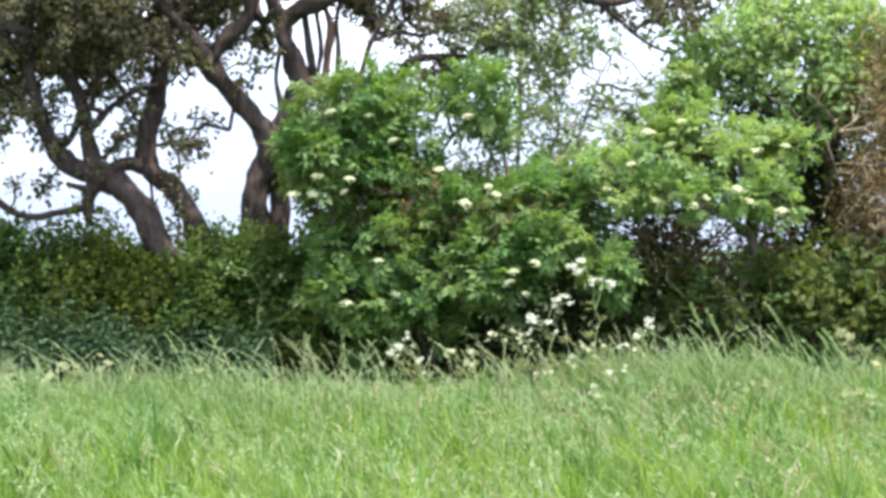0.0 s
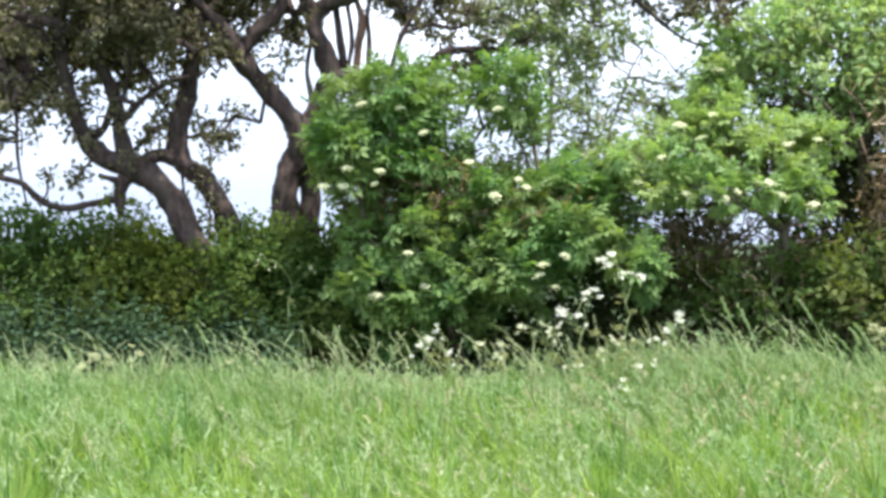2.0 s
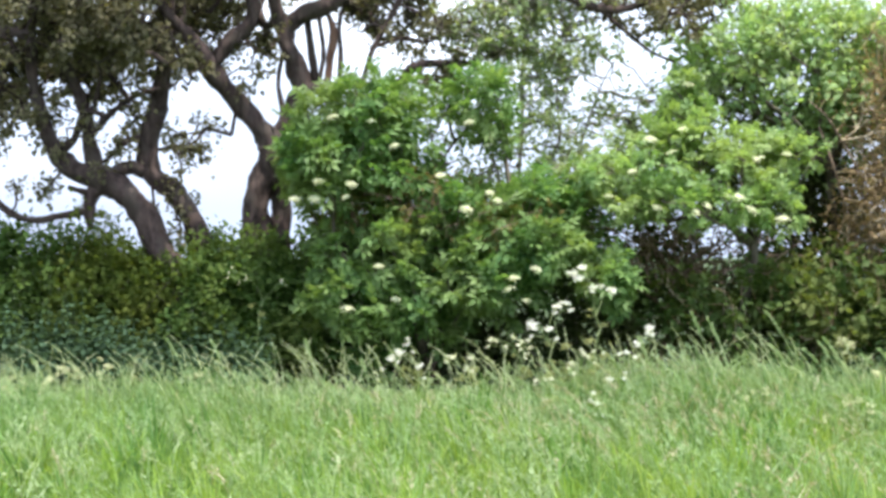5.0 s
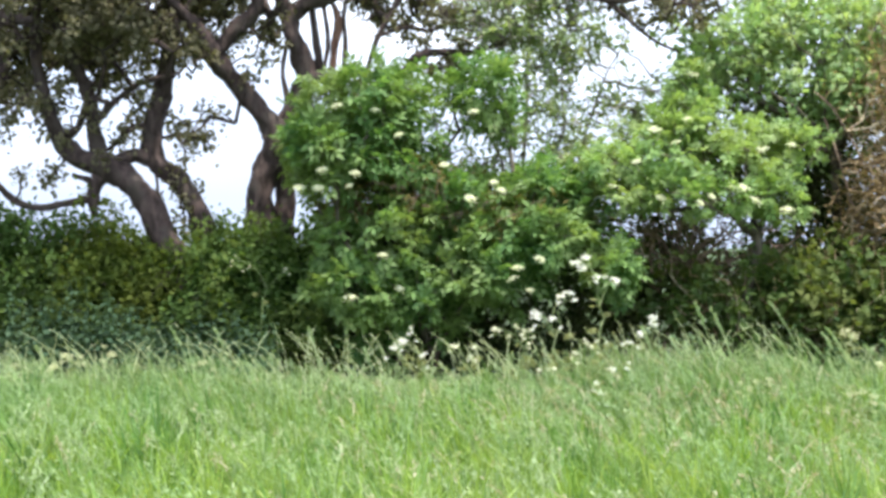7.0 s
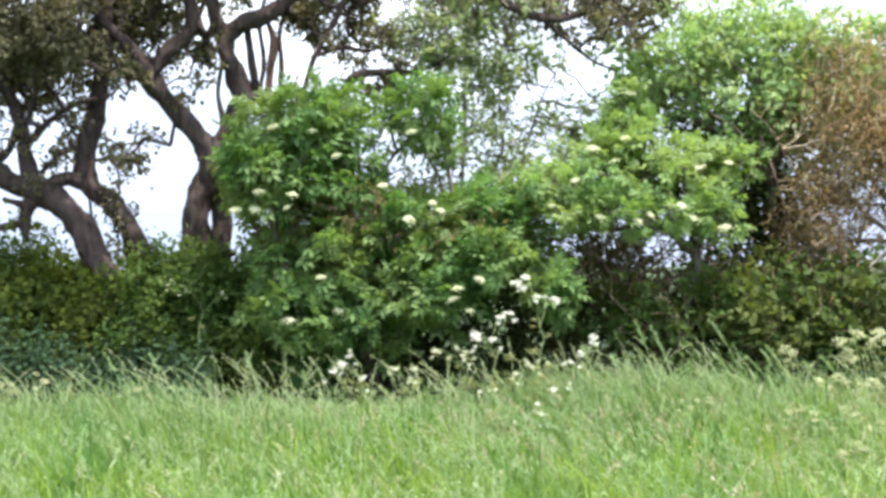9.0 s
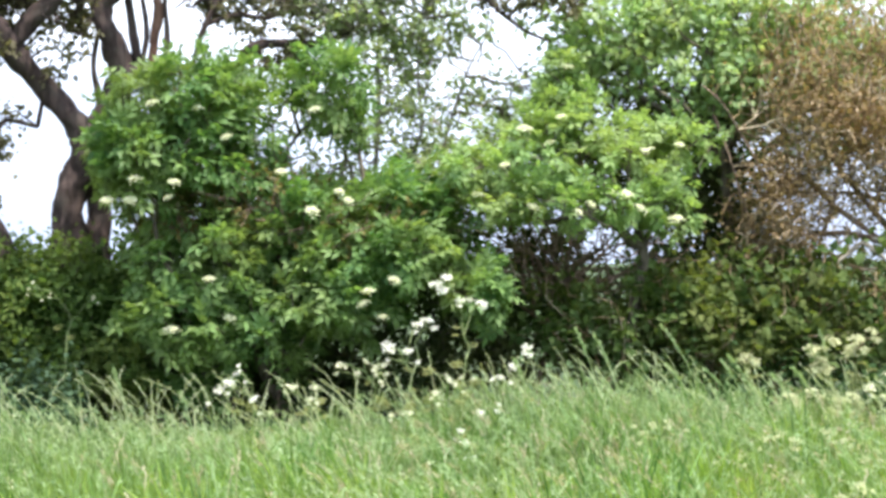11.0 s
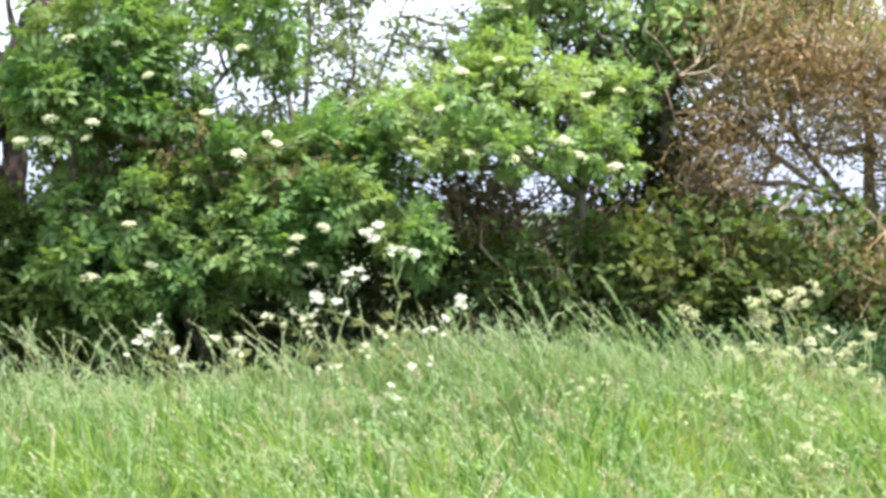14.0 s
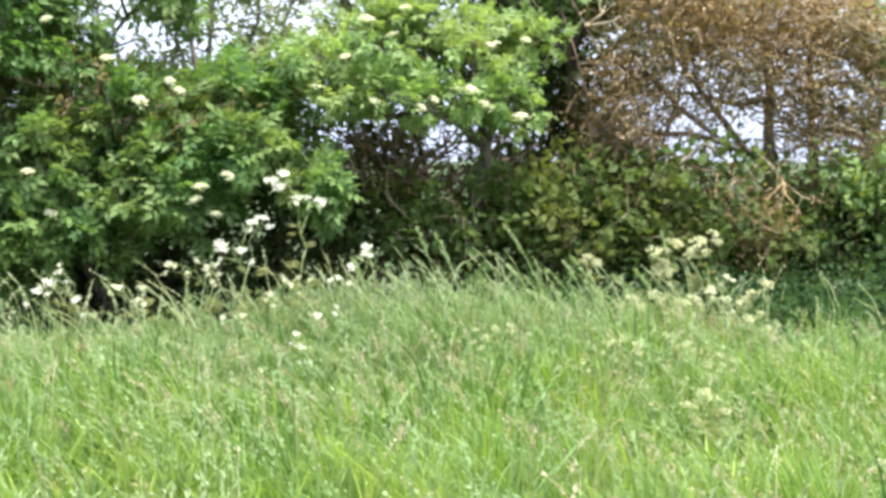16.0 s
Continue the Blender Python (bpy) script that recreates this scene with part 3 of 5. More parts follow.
boughs.append(bough(leaning_tree, 343, [((-4.30, 16.63, 3.08), 0.043), ((-4.00, 16.63, 3.40), 0.036), ((-3.67, 16.54, 3.58), 0.028), ((-3.25, 16.54, 3.69), 0.019)]))
leaf_out(leaning_tree, boughs, [
    (-6.20, 17.70, 4.13, 1.10, 1.42, 0.66, 1.5), (-5.36, 17.84, 4.67, 1.26, 1.61, 0.81), (-4.33, 17.58, 4.48, 1.10, 1.51, 0.65), (-3.58, 17.48, 4.39, 0.58, 1.13, 0.58), (-4.47, 17.01, 3.82, 0.85, 0.85, 0.32, 0.6), (-4.43, 16.35, 3.06, 0.41, 0.38, 0.27, 0.45),
    (-4.03, 16.63, 2.91, 0.34, 0.28, 0.21, 0.35), (-3.39, 16.92, 2.13, 0.31, 0.28, 0.31, 0.35), (-3.24, 17.01, 3.05, 0.43, 0.28, 0.28, 0.25), (-5.24, 16.54, 3.41, 0.61, 0.66, 0.42, 0.7), (-4.84, 16.35, 2.37, 0.30, 0.38, 0.21, 0.25),
] + [
    (-5.76, 16.44, 2.93, 0.47, 0.57, 0.41, 0.35), (-3.87, 16.82, 3.38, 0.49, 0.66, 0.42, 0.3), (-3.50, 16.92, 2.16, 0.21, 0.28, 0.28, 0.2), (-5.66, 18.33, 6.05, 2.28, 2.27, 0.83), (-3.80, 18.52, 6.25, 1.69, 2.27, 0.84), (-7.47, 17.77, 4.66, 1.32, 1.51, 1.18),
    # first lobe: unseen overhang, added to throw shade on trunks and hedge
    (-4.08, 15.50, 5.81, 2.12, 1.51, 0.39, 0.5), (-4.83, 16.06, 4.50, 1.00, 0.47, 0.60, 0.7), (-3.89, 16.06, 4.43, 0.80, 0.38, 0.53, 0.7),
], 31, 1500)

forked_tree = old_tree("forked_tree", (-2.13, 17.20, 0.00), "old forked tree with a thick dark trunk and twisted limbs")
boughs = []
boughs.append(bough(forked_tree, 320, [((-2.32, 17.20, 1.14), 0.244), ((-2.34, 17.20, 1.78), 0.191), ((-2.36, 17.20, 2.24), 0.171), ((-2.24, 17.20, 2.67), 0.154), ((-2.15, 17.20, 2.98), 0.179), ((-2.38, 17.20, 3.31), 0.126), ((-2.68, 17.10, 3.66), 0.122), ((-2.91, 17.01, 3.98), 0.130), ((-3.08, 16.92, 4.26), 0.090), ((-3.37, 16.82, 4.57), 0.069), ((-3.75, 16.63, 5.15), 0.049)]))
boughs.append(bough(forked_tree, 321, [((-2.05, 17.39, 1.13), 0.179), ((-2.07, 17.39, 1.78), 0.130), ((-2.06, 17.39, 2.36), 0.122), ((-2.11, 17.29, 2.92), 0.138), ((-1.93, 17.29, 3.34), 0.130), ((-1.79, 17.29, 3.72), 0.146), ((-1.88, 17.20, 4.06), 0.122), ((-1.99, 17.20, 4.42), 0.110), ((-1.81, 17.20, 4.64), 0.113), ((-1.38, 17.10, 4.79), 0.097), ((-0.94, 17.01, 5.16), 0.073)]))
boughs.append(bough(forked_tree, 322, [((-2.91, 17.01, 3.98), 0.106), ((-2.67, 17.01, 4.28), 0.097), ((-2.39, 17.01, 4.57), 0.081), ((-2.43, 17.01, 5.02), 0.065), ((-2.71, 17.01, 5.65), 0.041)]))
boughs.append(bough(forked_tree, 323, [((-2.18, 17.20, 3.09), 0.057), ((-2.02, 17.20, 3.39), 0.041), ((-2.08, 17.20, 3.77), 0.028), ((-2.02, 17.20, 4.20), 0.025)]))
boughs.append(bough(forked_tree, 324, [((-1.79, 17.29, 3.73), 0.081), ((-1.46, 17.20, 3.74), 0.057), ((-1.02, 17.10, 3.76), 0.049), ((-0.60, 17.10, 3.76), 0.053), ((-0.38, 17.01, 3.95), 0.061), ((-0.13, 17.01, 4.02), 0.049), ((0.32, 17.01, 4.02), 0.037), ((0.75, 17.01, 4.17), 0.025)]))
boughs.append(bough(forked_tree, 325, [((-1.61, 17.29, 3.78), 0.057), ((-1.66, 17.29, 4.14), 0.049), ((-1.71, 17.29, 4.50), 0.044), ((-1.75, 17.29, 4.79), 0.037)]))
bough(forked_tree, 326, [((-1.46, 17.20, 3.74), 0.041), ((-1.43, 17.20, 4.09), 0.049), ((-1.38, 17.20, 4.42), 0.053), ((-1.45, 17.20, 4.67), 0.025)], M_torn)
boughs.append(bough(forked_tree, 327, [((-1.02, 17.10, 3.77), 0.028), ((-0.87, 17.10, 4.23), 0.032), ((-0.67, 17.10, 4.58), 0.037), ((-0.49, 17.10, 4.97), 0.041), ((-0.31, 17.10, 5.47), 0.049)]))
boughs.append(bough(forked_tree, 328, [((-1.99, 17.20, 4.42), 0.097), ((-2.09, 17.10, 4.72), 0.090), ((-2.15, 17.01, 5.24), 0.073), ((-1.86, 17.01, 5.87), 0.049)]))
boughs.append(bough(forked_tree, 329, [((-0.87, 17.10, 4.23), 0.021), ((-0.53, 17.10, 4.34), 0.025), ((-0.17, 17.10, 4.31), 0.021), ((0.05, 17.10, 4.55), 0.016)]))
boughs.append(bough(forked_tree, 330, [((-0.94, 17.01, 5.16), 0.073), ((0.26, 16.92, 5.29), 0.069), ((1.23, 16.82, 4.98), 0.061), ((1.78, 16.73, 4.69), 0.057), ((2.26, 16.73, 4.65), 0.049), ((2.73, 16.63, 4.88), 0.037)]))
boughs.append(bough(forked_tree, 331, [((1.92, 16.73, 4.66), 0.028), ((2.23, 16.73, 4.38), 0.025), ((2.54, 16.73, 4.13), 0.018), ((2.85, 16.73, 3.99), 0.012)]))
boughs.append(bough(forked_tree, 341, [((-1.31, 17.20, 3.76), 0.033), ((-1.29, 17.20, 4.17), 0.030), ((-1.31, 17.20, 4.52), 0.026), ((-1.23, 17.20, 4.92), 0.019)]))
boughs.append(bough(forked_tree, 342, [((-1.56, 17.20, 3.79), 0.028), ((-1.51, 17.20, 4.20), 0.028), ((-1.56, 17.20, 4.63), 0.028), ((-1.49, 17.20, 4.99), 0.024)]))
leaf_out(forked_tree, boughs, [
    (-3.31, 17.97, 4.92, 0.90, 1.42, 0.44), (-2.51, 17.65, 4.49, 0.43, 0.85, 0.37, 0.5), (-2.49, 17.01, 3.86, 0.28, 0.47, 0.28, 0.35), (-3.10, 17.01, 3.23, 0.32, 0.38, 0.20, 0.22), (-3.20, 17.01, 2.94, 0.21, 0.28, 0.18, 0.15), (-2.22, 18.85, 6.02, 2.03, 2.46, 0.70),
    (-1.13, 17.77, 4.73, 0.52, 0.76, 0.37, 0.35), (-0.47, 17.72, 4.65, 0.59, 0.94, 0.44, 0.45), (-0.64, 18.43, 5.54, 1.29, 1.89, 0.54), (-0.03, 17.01, 3.82, 0.49, 0.47, 0.25, 0.5), (0.04, 17.01, 4.39, 0.35, 0.47, 0.28, 0.4),
] + [
    (2.34, 17.29, 4.83, 0.50, 0.76, 0.22, 0.9), (2.82, 16.73, 4.51, 0.48, 0.66, 0.27, 0.6), (3.25, 17.20, 4.92, 0.57, 0.76, 0.28, 0.6), (2.06, 17.95, 5.59, 1.48, 1.51, 0.44), (0.64, 18.05, 5.68, 1.20, 1.51, 0.44),
    # unseen foliage overhead, added only to shade the trunks below
    (-1.96, 15.50, 5.81, 1.61, 1.51, 0.39, 0.5),
], 32, 1000)

# ---- hedge and shrubs ----
bush("hedge_shrub", [(-6.61, 16.90, -0.03), (-5.91, 16.90, -0.03), (-5.28, 16.90, -0.03), (-4.72, 16.90, -0.03)], [
    (-6.36, 16.80, 1.67, 0.42, 0.50, 0.28), (-6.29, 16.60, 1.01, 0.48, 0.50, 0.41), (-5.81, 16.80, 1.67, 0.35, 0.50, 0.24), (-5.25, 16.80, 1.62, 0.38, 0.50, 0.19), (-4.73, 16.80, 1.55, 0.35, 0.50, 0.21), (-5.70, 16.70, 1.15, 0.42, 0.50, 0.35),
    (-5.19, 16.60, 1.22, 0.41, 0.50, 0.31), (-4.67, 16.60, 1.15, 0.38, 0.50, 0.31), (-5.22, 16.50, 0.68, 0.48, 0.50, 0.27), (-5.03, 16.80, 1.79, 0.15, 0.30, 0.11, 0.7), (-5.60, 16.80, 1.82, 0.17, 0.30, 0.13, 0.7), (-4.62, 16.80, 1.76, 0.11, 0.30, 0.10, 0.7),
    (-5.77, 16.50, 0.61, 0.41, 0.50, 0.34)], 40, 508, LEAF_SIMPLE, 32, 0.082, 0.09, M_hedge, M_stem, "dark olive green hedge shrub with small leaves", "hedge", wood=0.003, group="hedge of old shrubs")

bush("hedge_shrub", [(-4.37, 16.90, -0.03), (-3.88, 16.90, -0.03), (-3.46, 16.90, -0.03)], [
    (-4.24, 16.80, 1.55, 0.31, 0.50, 0.21), (-3.77, 16.70, 1.30, 0.33, 0.50, 0.25), (-4.09, 16.60, 1.22, 0.38, 0.50, 0.29), (-3.43, 16.60, 1.15, 0.33, 0.50, 0.31), (-4.33, 16.50, 0.78, 0.31, 0.50, 0.27), (-4.09, 16.80, 1.75, 0.14, 0.30, 0.10, 0.8),
    (-3.63, 16.80, 1.55, 0.13, 0.30, 0.11, 0.7), (-3.79, 16.50, 0.85, 0.41, 0.50, 0.27)], 41, 388, LEAF_SIMPLE, 32, 0.082, 0.09, M_hedge_gold, M_stem, "yellowish olive hedge shrub with small leaves", "hedge", wood=0.003, group="hedge of old shrubs")

bush("hedge_shrub", [(-3.25, 16.90, -0.03), (-2.83, 16.90, -0.03), (-2.55, 16.90, -0.03)], [
    (-3.14, 16.70, 1.25, 0.33, 0.50, 0.21), (-2.71, 16.80, 1.41, 0.28, 0.50, 0.19), (-2.81, 16.60, 1.01, 0.40, 0.50, 0.31), (-3.14, 16.50, 0.61, 0.38, 0.50, 0.25), (-2.73, 16.80, 1.64, 0.11, 0.30, 0.15, 0.8), (-3.24, 16.80, 1.47, 0.10, 0.30, 0.11, 0.7),
    (-2.52, 16.70, 1.29, 0.24, 0.50, 0.28)], 39, 373, LEAF_SIMPLE, 32, 0.082, 0.09, M_hedge_fresh, M_stem, "green hedge shrub below the trunks of the old trees", "hedge", wood=0.003, group="hedge of old shrubs")

bush("hedge_shrub", [(-2.40, 16.80, -0.03), (-1.98, 16.80, -0.03), (-1.70, 16.80, -0.03)], [
    (-2.26, 16.80, 1.34, 0.29, 0.50, 0.19), (-1.82, 16.80, 1.30, 0.28, 0.50, 0.21), (-2.30, 16.60, 1.01, 0.36, 0.50, 0.31), (-1.77, 16.50, 0.88, 0.31, 0.50, 0.34), (-2.40, 16.40, 0.61, 0.41, 0.50, 0.20), (-2.19, 16.80, 1.55, 0.13, 0.30, 0.11, 0.7),
    (-1.65, 16.70, 1.50, 0.12, 0.30, 0.12, 0.7), (-1.73, 16.40, 0.48, 0.34, 0.50, 0.24)], 38, 403, LEAF_SIMPLE, 32, 0.082, 0.09, M_hedge_fresh, M_stem, "fresh green hedge shrub joining the elder", "hedge", wood=0.003, group="hedge of old shrubs")

# added backing foliage: closes sky gaps, its dark leaf colour imitates shade
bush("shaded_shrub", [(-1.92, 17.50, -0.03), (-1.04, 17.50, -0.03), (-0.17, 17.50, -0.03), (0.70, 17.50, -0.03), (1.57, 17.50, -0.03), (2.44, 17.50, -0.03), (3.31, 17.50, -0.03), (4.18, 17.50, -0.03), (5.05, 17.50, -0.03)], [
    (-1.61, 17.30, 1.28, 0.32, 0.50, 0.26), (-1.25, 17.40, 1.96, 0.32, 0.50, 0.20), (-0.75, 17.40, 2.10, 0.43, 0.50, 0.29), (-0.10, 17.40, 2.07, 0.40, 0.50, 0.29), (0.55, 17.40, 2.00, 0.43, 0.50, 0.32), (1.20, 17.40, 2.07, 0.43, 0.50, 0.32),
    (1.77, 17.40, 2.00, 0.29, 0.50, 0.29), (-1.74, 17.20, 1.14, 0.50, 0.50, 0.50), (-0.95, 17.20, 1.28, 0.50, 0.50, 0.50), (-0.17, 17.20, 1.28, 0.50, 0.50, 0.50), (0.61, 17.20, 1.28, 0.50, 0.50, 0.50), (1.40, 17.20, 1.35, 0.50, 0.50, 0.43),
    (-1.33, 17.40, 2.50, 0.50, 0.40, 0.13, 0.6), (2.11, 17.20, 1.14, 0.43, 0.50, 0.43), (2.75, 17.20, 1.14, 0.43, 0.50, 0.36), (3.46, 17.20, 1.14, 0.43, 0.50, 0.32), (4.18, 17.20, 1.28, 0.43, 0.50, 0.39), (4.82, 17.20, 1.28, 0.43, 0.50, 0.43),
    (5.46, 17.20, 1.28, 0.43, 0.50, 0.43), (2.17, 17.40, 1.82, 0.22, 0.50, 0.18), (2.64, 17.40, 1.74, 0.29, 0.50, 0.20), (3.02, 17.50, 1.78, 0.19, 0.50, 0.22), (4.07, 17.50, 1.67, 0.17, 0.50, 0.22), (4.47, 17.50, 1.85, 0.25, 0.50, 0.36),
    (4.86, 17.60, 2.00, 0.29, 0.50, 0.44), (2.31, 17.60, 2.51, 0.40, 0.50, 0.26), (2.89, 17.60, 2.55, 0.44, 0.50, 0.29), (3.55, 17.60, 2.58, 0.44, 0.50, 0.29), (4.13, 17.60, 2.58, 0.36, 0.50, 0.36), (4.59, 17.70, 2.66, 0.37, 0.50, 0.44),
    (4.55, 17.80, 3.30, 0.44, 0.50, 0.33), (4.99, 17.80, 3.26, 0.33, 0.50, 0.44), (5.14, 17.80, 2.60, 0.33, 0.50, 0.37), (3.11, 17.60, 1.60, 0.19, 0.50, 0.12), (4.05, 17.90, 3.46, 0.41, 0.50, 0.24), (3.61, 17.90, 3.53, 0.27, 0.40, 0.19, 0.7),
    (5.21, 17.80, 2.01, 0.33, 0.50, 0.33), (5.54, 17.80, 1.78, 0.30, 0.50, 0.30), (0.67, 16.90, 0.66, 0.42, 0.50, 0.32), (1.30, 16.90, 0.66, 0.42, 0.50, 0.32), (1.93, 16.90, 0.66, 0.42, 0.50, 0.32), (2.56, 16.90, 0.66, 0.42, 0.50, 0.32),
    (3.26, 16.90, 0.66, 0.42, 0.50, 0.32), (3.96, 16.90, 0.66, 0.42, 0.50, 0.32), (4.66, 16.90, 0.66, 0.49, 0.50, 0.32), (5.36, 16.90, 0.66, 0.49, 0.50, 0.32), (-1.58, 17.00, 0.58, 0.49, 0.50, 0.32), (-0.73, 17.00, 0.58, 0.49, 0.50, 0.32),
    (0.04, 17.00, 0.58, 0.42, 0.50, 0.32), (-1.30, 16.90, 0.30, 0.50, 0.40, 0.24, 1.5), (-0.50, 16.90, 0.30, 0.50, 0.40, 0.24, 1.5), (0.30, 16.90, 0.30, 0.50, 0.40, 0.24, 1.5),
    (1.10, 16.90, 0.30, 0.50, 0.40, 0.24, 1.5), (6.20, 17.20, 0.75, 0.45, 0.40, 0.36, 2.0), (6.95, 17.20, 0.75, 0.45, 0.40, 0.36, 2.6), (7.60, 17.20, 0.85, 0.45, 0.40, 0.40, 2.6), (8.25, 17.20, 0.85, 0.45, 0.40, 0.40, 2.6), (8.90, 17.20, 0.85, 0.45, 0.40, 0.40, 2.0)], 36, 2750, LEAF_SIMPLE, 18, 0.10, 0.10, M_shade, M_stem, "added hedge foliage behind the elders, its leaves darkened to imitate deep shade", "shrub", wood=0.004, shell=0.3)

bush("elder_bush", [(-1.27, 16.60, -0.03), (-0.65, 16.60, -0.03), (-0.03, 16.60, -0.03), (0.52, 16.60, -0.03), (1.07, 16.60, -0.03)], [
    (-1.38, 16.10, 3.22, 0.36, 0.60, 0.23, 0.6), (-1.04, 16.10, 3.33, 0.37, 0.60, 0.27, 0.6), (-0.62, 16.20, 3.50, 0.21, 0.50, 0.24, 0.6), (-1.62, 16.00, 2.71, 0.23, 0.50, 0.23, 0.9), (-1.28, 15.90, 2.72, 0.41, 0.60, 0.28, 0.7), (-0.84, 16.00, 2.84, 0.31, 0.60, 0.34, 0.7),
    (-0.53, 16.10, 2.63, 0.16, 0.40, 0.23, 0.5), (-1.41, 16.00, 2.33, 0.28, 0.50, 0.11), (-0.91, 16.40, 2.08, 0.37, 0.50, 0.19, 0.6), (-1.18, 16.20, 1.67, 0.30, 0.60, 0.23), (-0.66, 16.00, 1.60, 0.40, 0.60, 0.28), (-1.09, 16.10, 1.14, 0.41, 0.60, 0.30, 0.75),
    (-0.56, 16.00, 1.00, 0.41, 0.60, 0.26, 0.8), (0.01, 16.10, 1.77, 0.33, 0.60, 0.24, 0.7), (0.31, 15.70, 1.31, 0.38, 0.50, 0.18, 1.2), (0.60, 15.80, 1.67, 0.30, 0.50, 0.22, 1.5), (-0.19, 16.10, 0.76, 0.36, 0.40, 0.17, 0.5), (-0.97, 16.40, 0.55, 0.54, 0.40, 0.24, 0.4),
    (-0.23, 16.20, 1.43, 0.20, 0.40, 0.20, 0.4), (0.40, 15.90, 2.04, 0.34, 0.50, 0.18), (0.86, 15.90, 2.15, 0.32, 0.50, 0.21), (1.16, 15.50, 1.75, 0.22, 0.30, 0.13, 1.5), (-0.13, 16.10, 2.07, 0.30, 0.50, 0.17, 0.6), (0.44, 16.20, 3.46, 0.30, 0.50, 0.17, 0.9),
    (0.04, 16.20, 3.14, 0.31, 0.50, 0.12, 0.5), (0.61, 16.30, 3.15, 0.24, 0.40, 0.15, 0.4), (-0.43, 16.20, 3.04, 0.17, 0.40, 0.17, 0.3), (-0.30, 16.30, 3.56, 0.20, 0.40, 0.17, 0.25), (-0.33, 16.10, 2.50, 0.20, 0.40, 0.15, 0.5), (0.11, 16.00, 2.30, 0.27, 0.40, 0.11, 0.5),
    (1.17, 16.00, 2.36, 0.20, 0.40, 0.20, 0.7), (1.33, 16.00, 2.10, 0.27, 0.40, 0.17, 0.8), (0.77, 16.00, 1.04, 0.27, 0.40, 0.17, 0.4), (-1.34, 16.10, 0.82, 0.33, 0.40, 0.20, 0.4), (1.86, 15.40, 1.34, 0.18, 0.30, 0.17, 1.2), (1.44, 15.90, 1.80, 0.25, 0.40, 0.18, 1.1),
    (0.97, 15.80, 1.50, 0.22, 0.40, 0.13, 1.2)], 42, 1440, LEAF_ELDER, 6, 0.25, 0.03, M_elder_deep, M_stem, "large flowering elder bush with fresh green compound leaves", shell=0.62, bare=150, loose=0.045, shaggy=0.3)

bush("spreading_elder_bush", [(2.26, 16.70, -0.03), (2.81, 16.70, -0.03), (3.36, 16.70, -0.03), (3.92, 16.70, -0.03)], [
    (2.32, 16.20, 2.87, 0.27, 0.50, 0.08), (2.76, 16.20, 2.95, 0.34, 0.50, 0.12), (3.19, 16.10, 2.88, 0.35, 0.50, 0.12), (3.61, 16.20, 2.91, 0.27, 0.50, 0.13), (4.12, 16.00, 2.81, 0.27, 0.30, 0.05, 1.5), (2.59, 15.80, 2.67, 0.39, 0.50, 0.07),
    (3.22, 15.80, 2.67, 0.39, 0.50, 0.07), (1.75, 16.00, 2.56, 0.29, 0.50, 0.13), (2.14, 15.90, 2.54, 0.25, 0.50, 0.08), (1.61, 16.10, 2.33, 0.24, 0.40, 0.09), (2.13, 15.70, 2.18, 0.26, 0.50, 0.09), (2.51, 15.60, 2.23, 0.28, 0.50, 0.10),
    (2.88, 15.50, 2.12, 0.30, 0.50, 0.08), (3.35, 15.60, 2.19, 0.31, 0.50, 0.10), (3.76, 15.70, 2.15, 0.23, 0.50, 0.10), (3.88, 15.90, 2.45, 0.17, 0.40, 0.11, 0.7), (3.67, 15.80, 1.96, 0.20, 0.40, 0.07), (2.95, 16.60, 3.70, 0.17, 0.30, 0.07, 1.2),
    (2.85, 16.60, 3.48, 0.21, 0.30, 0.08, 1.2), (3.05, 16.40, 3.24, 0.27, 0.40, 0.10), (2.71, 16.50, 3.26, 0.16, 0.30, 0.06)], 43, 430, LEAF_ELDER, 6, 0.205, 0.03, M_elder, M_stem, "spreading elder bush with flat cream flower heads above bare stems", bare=90, flat=1.6, lift=0.3, shaggy=0.18, loose=0.035, level=0.2)

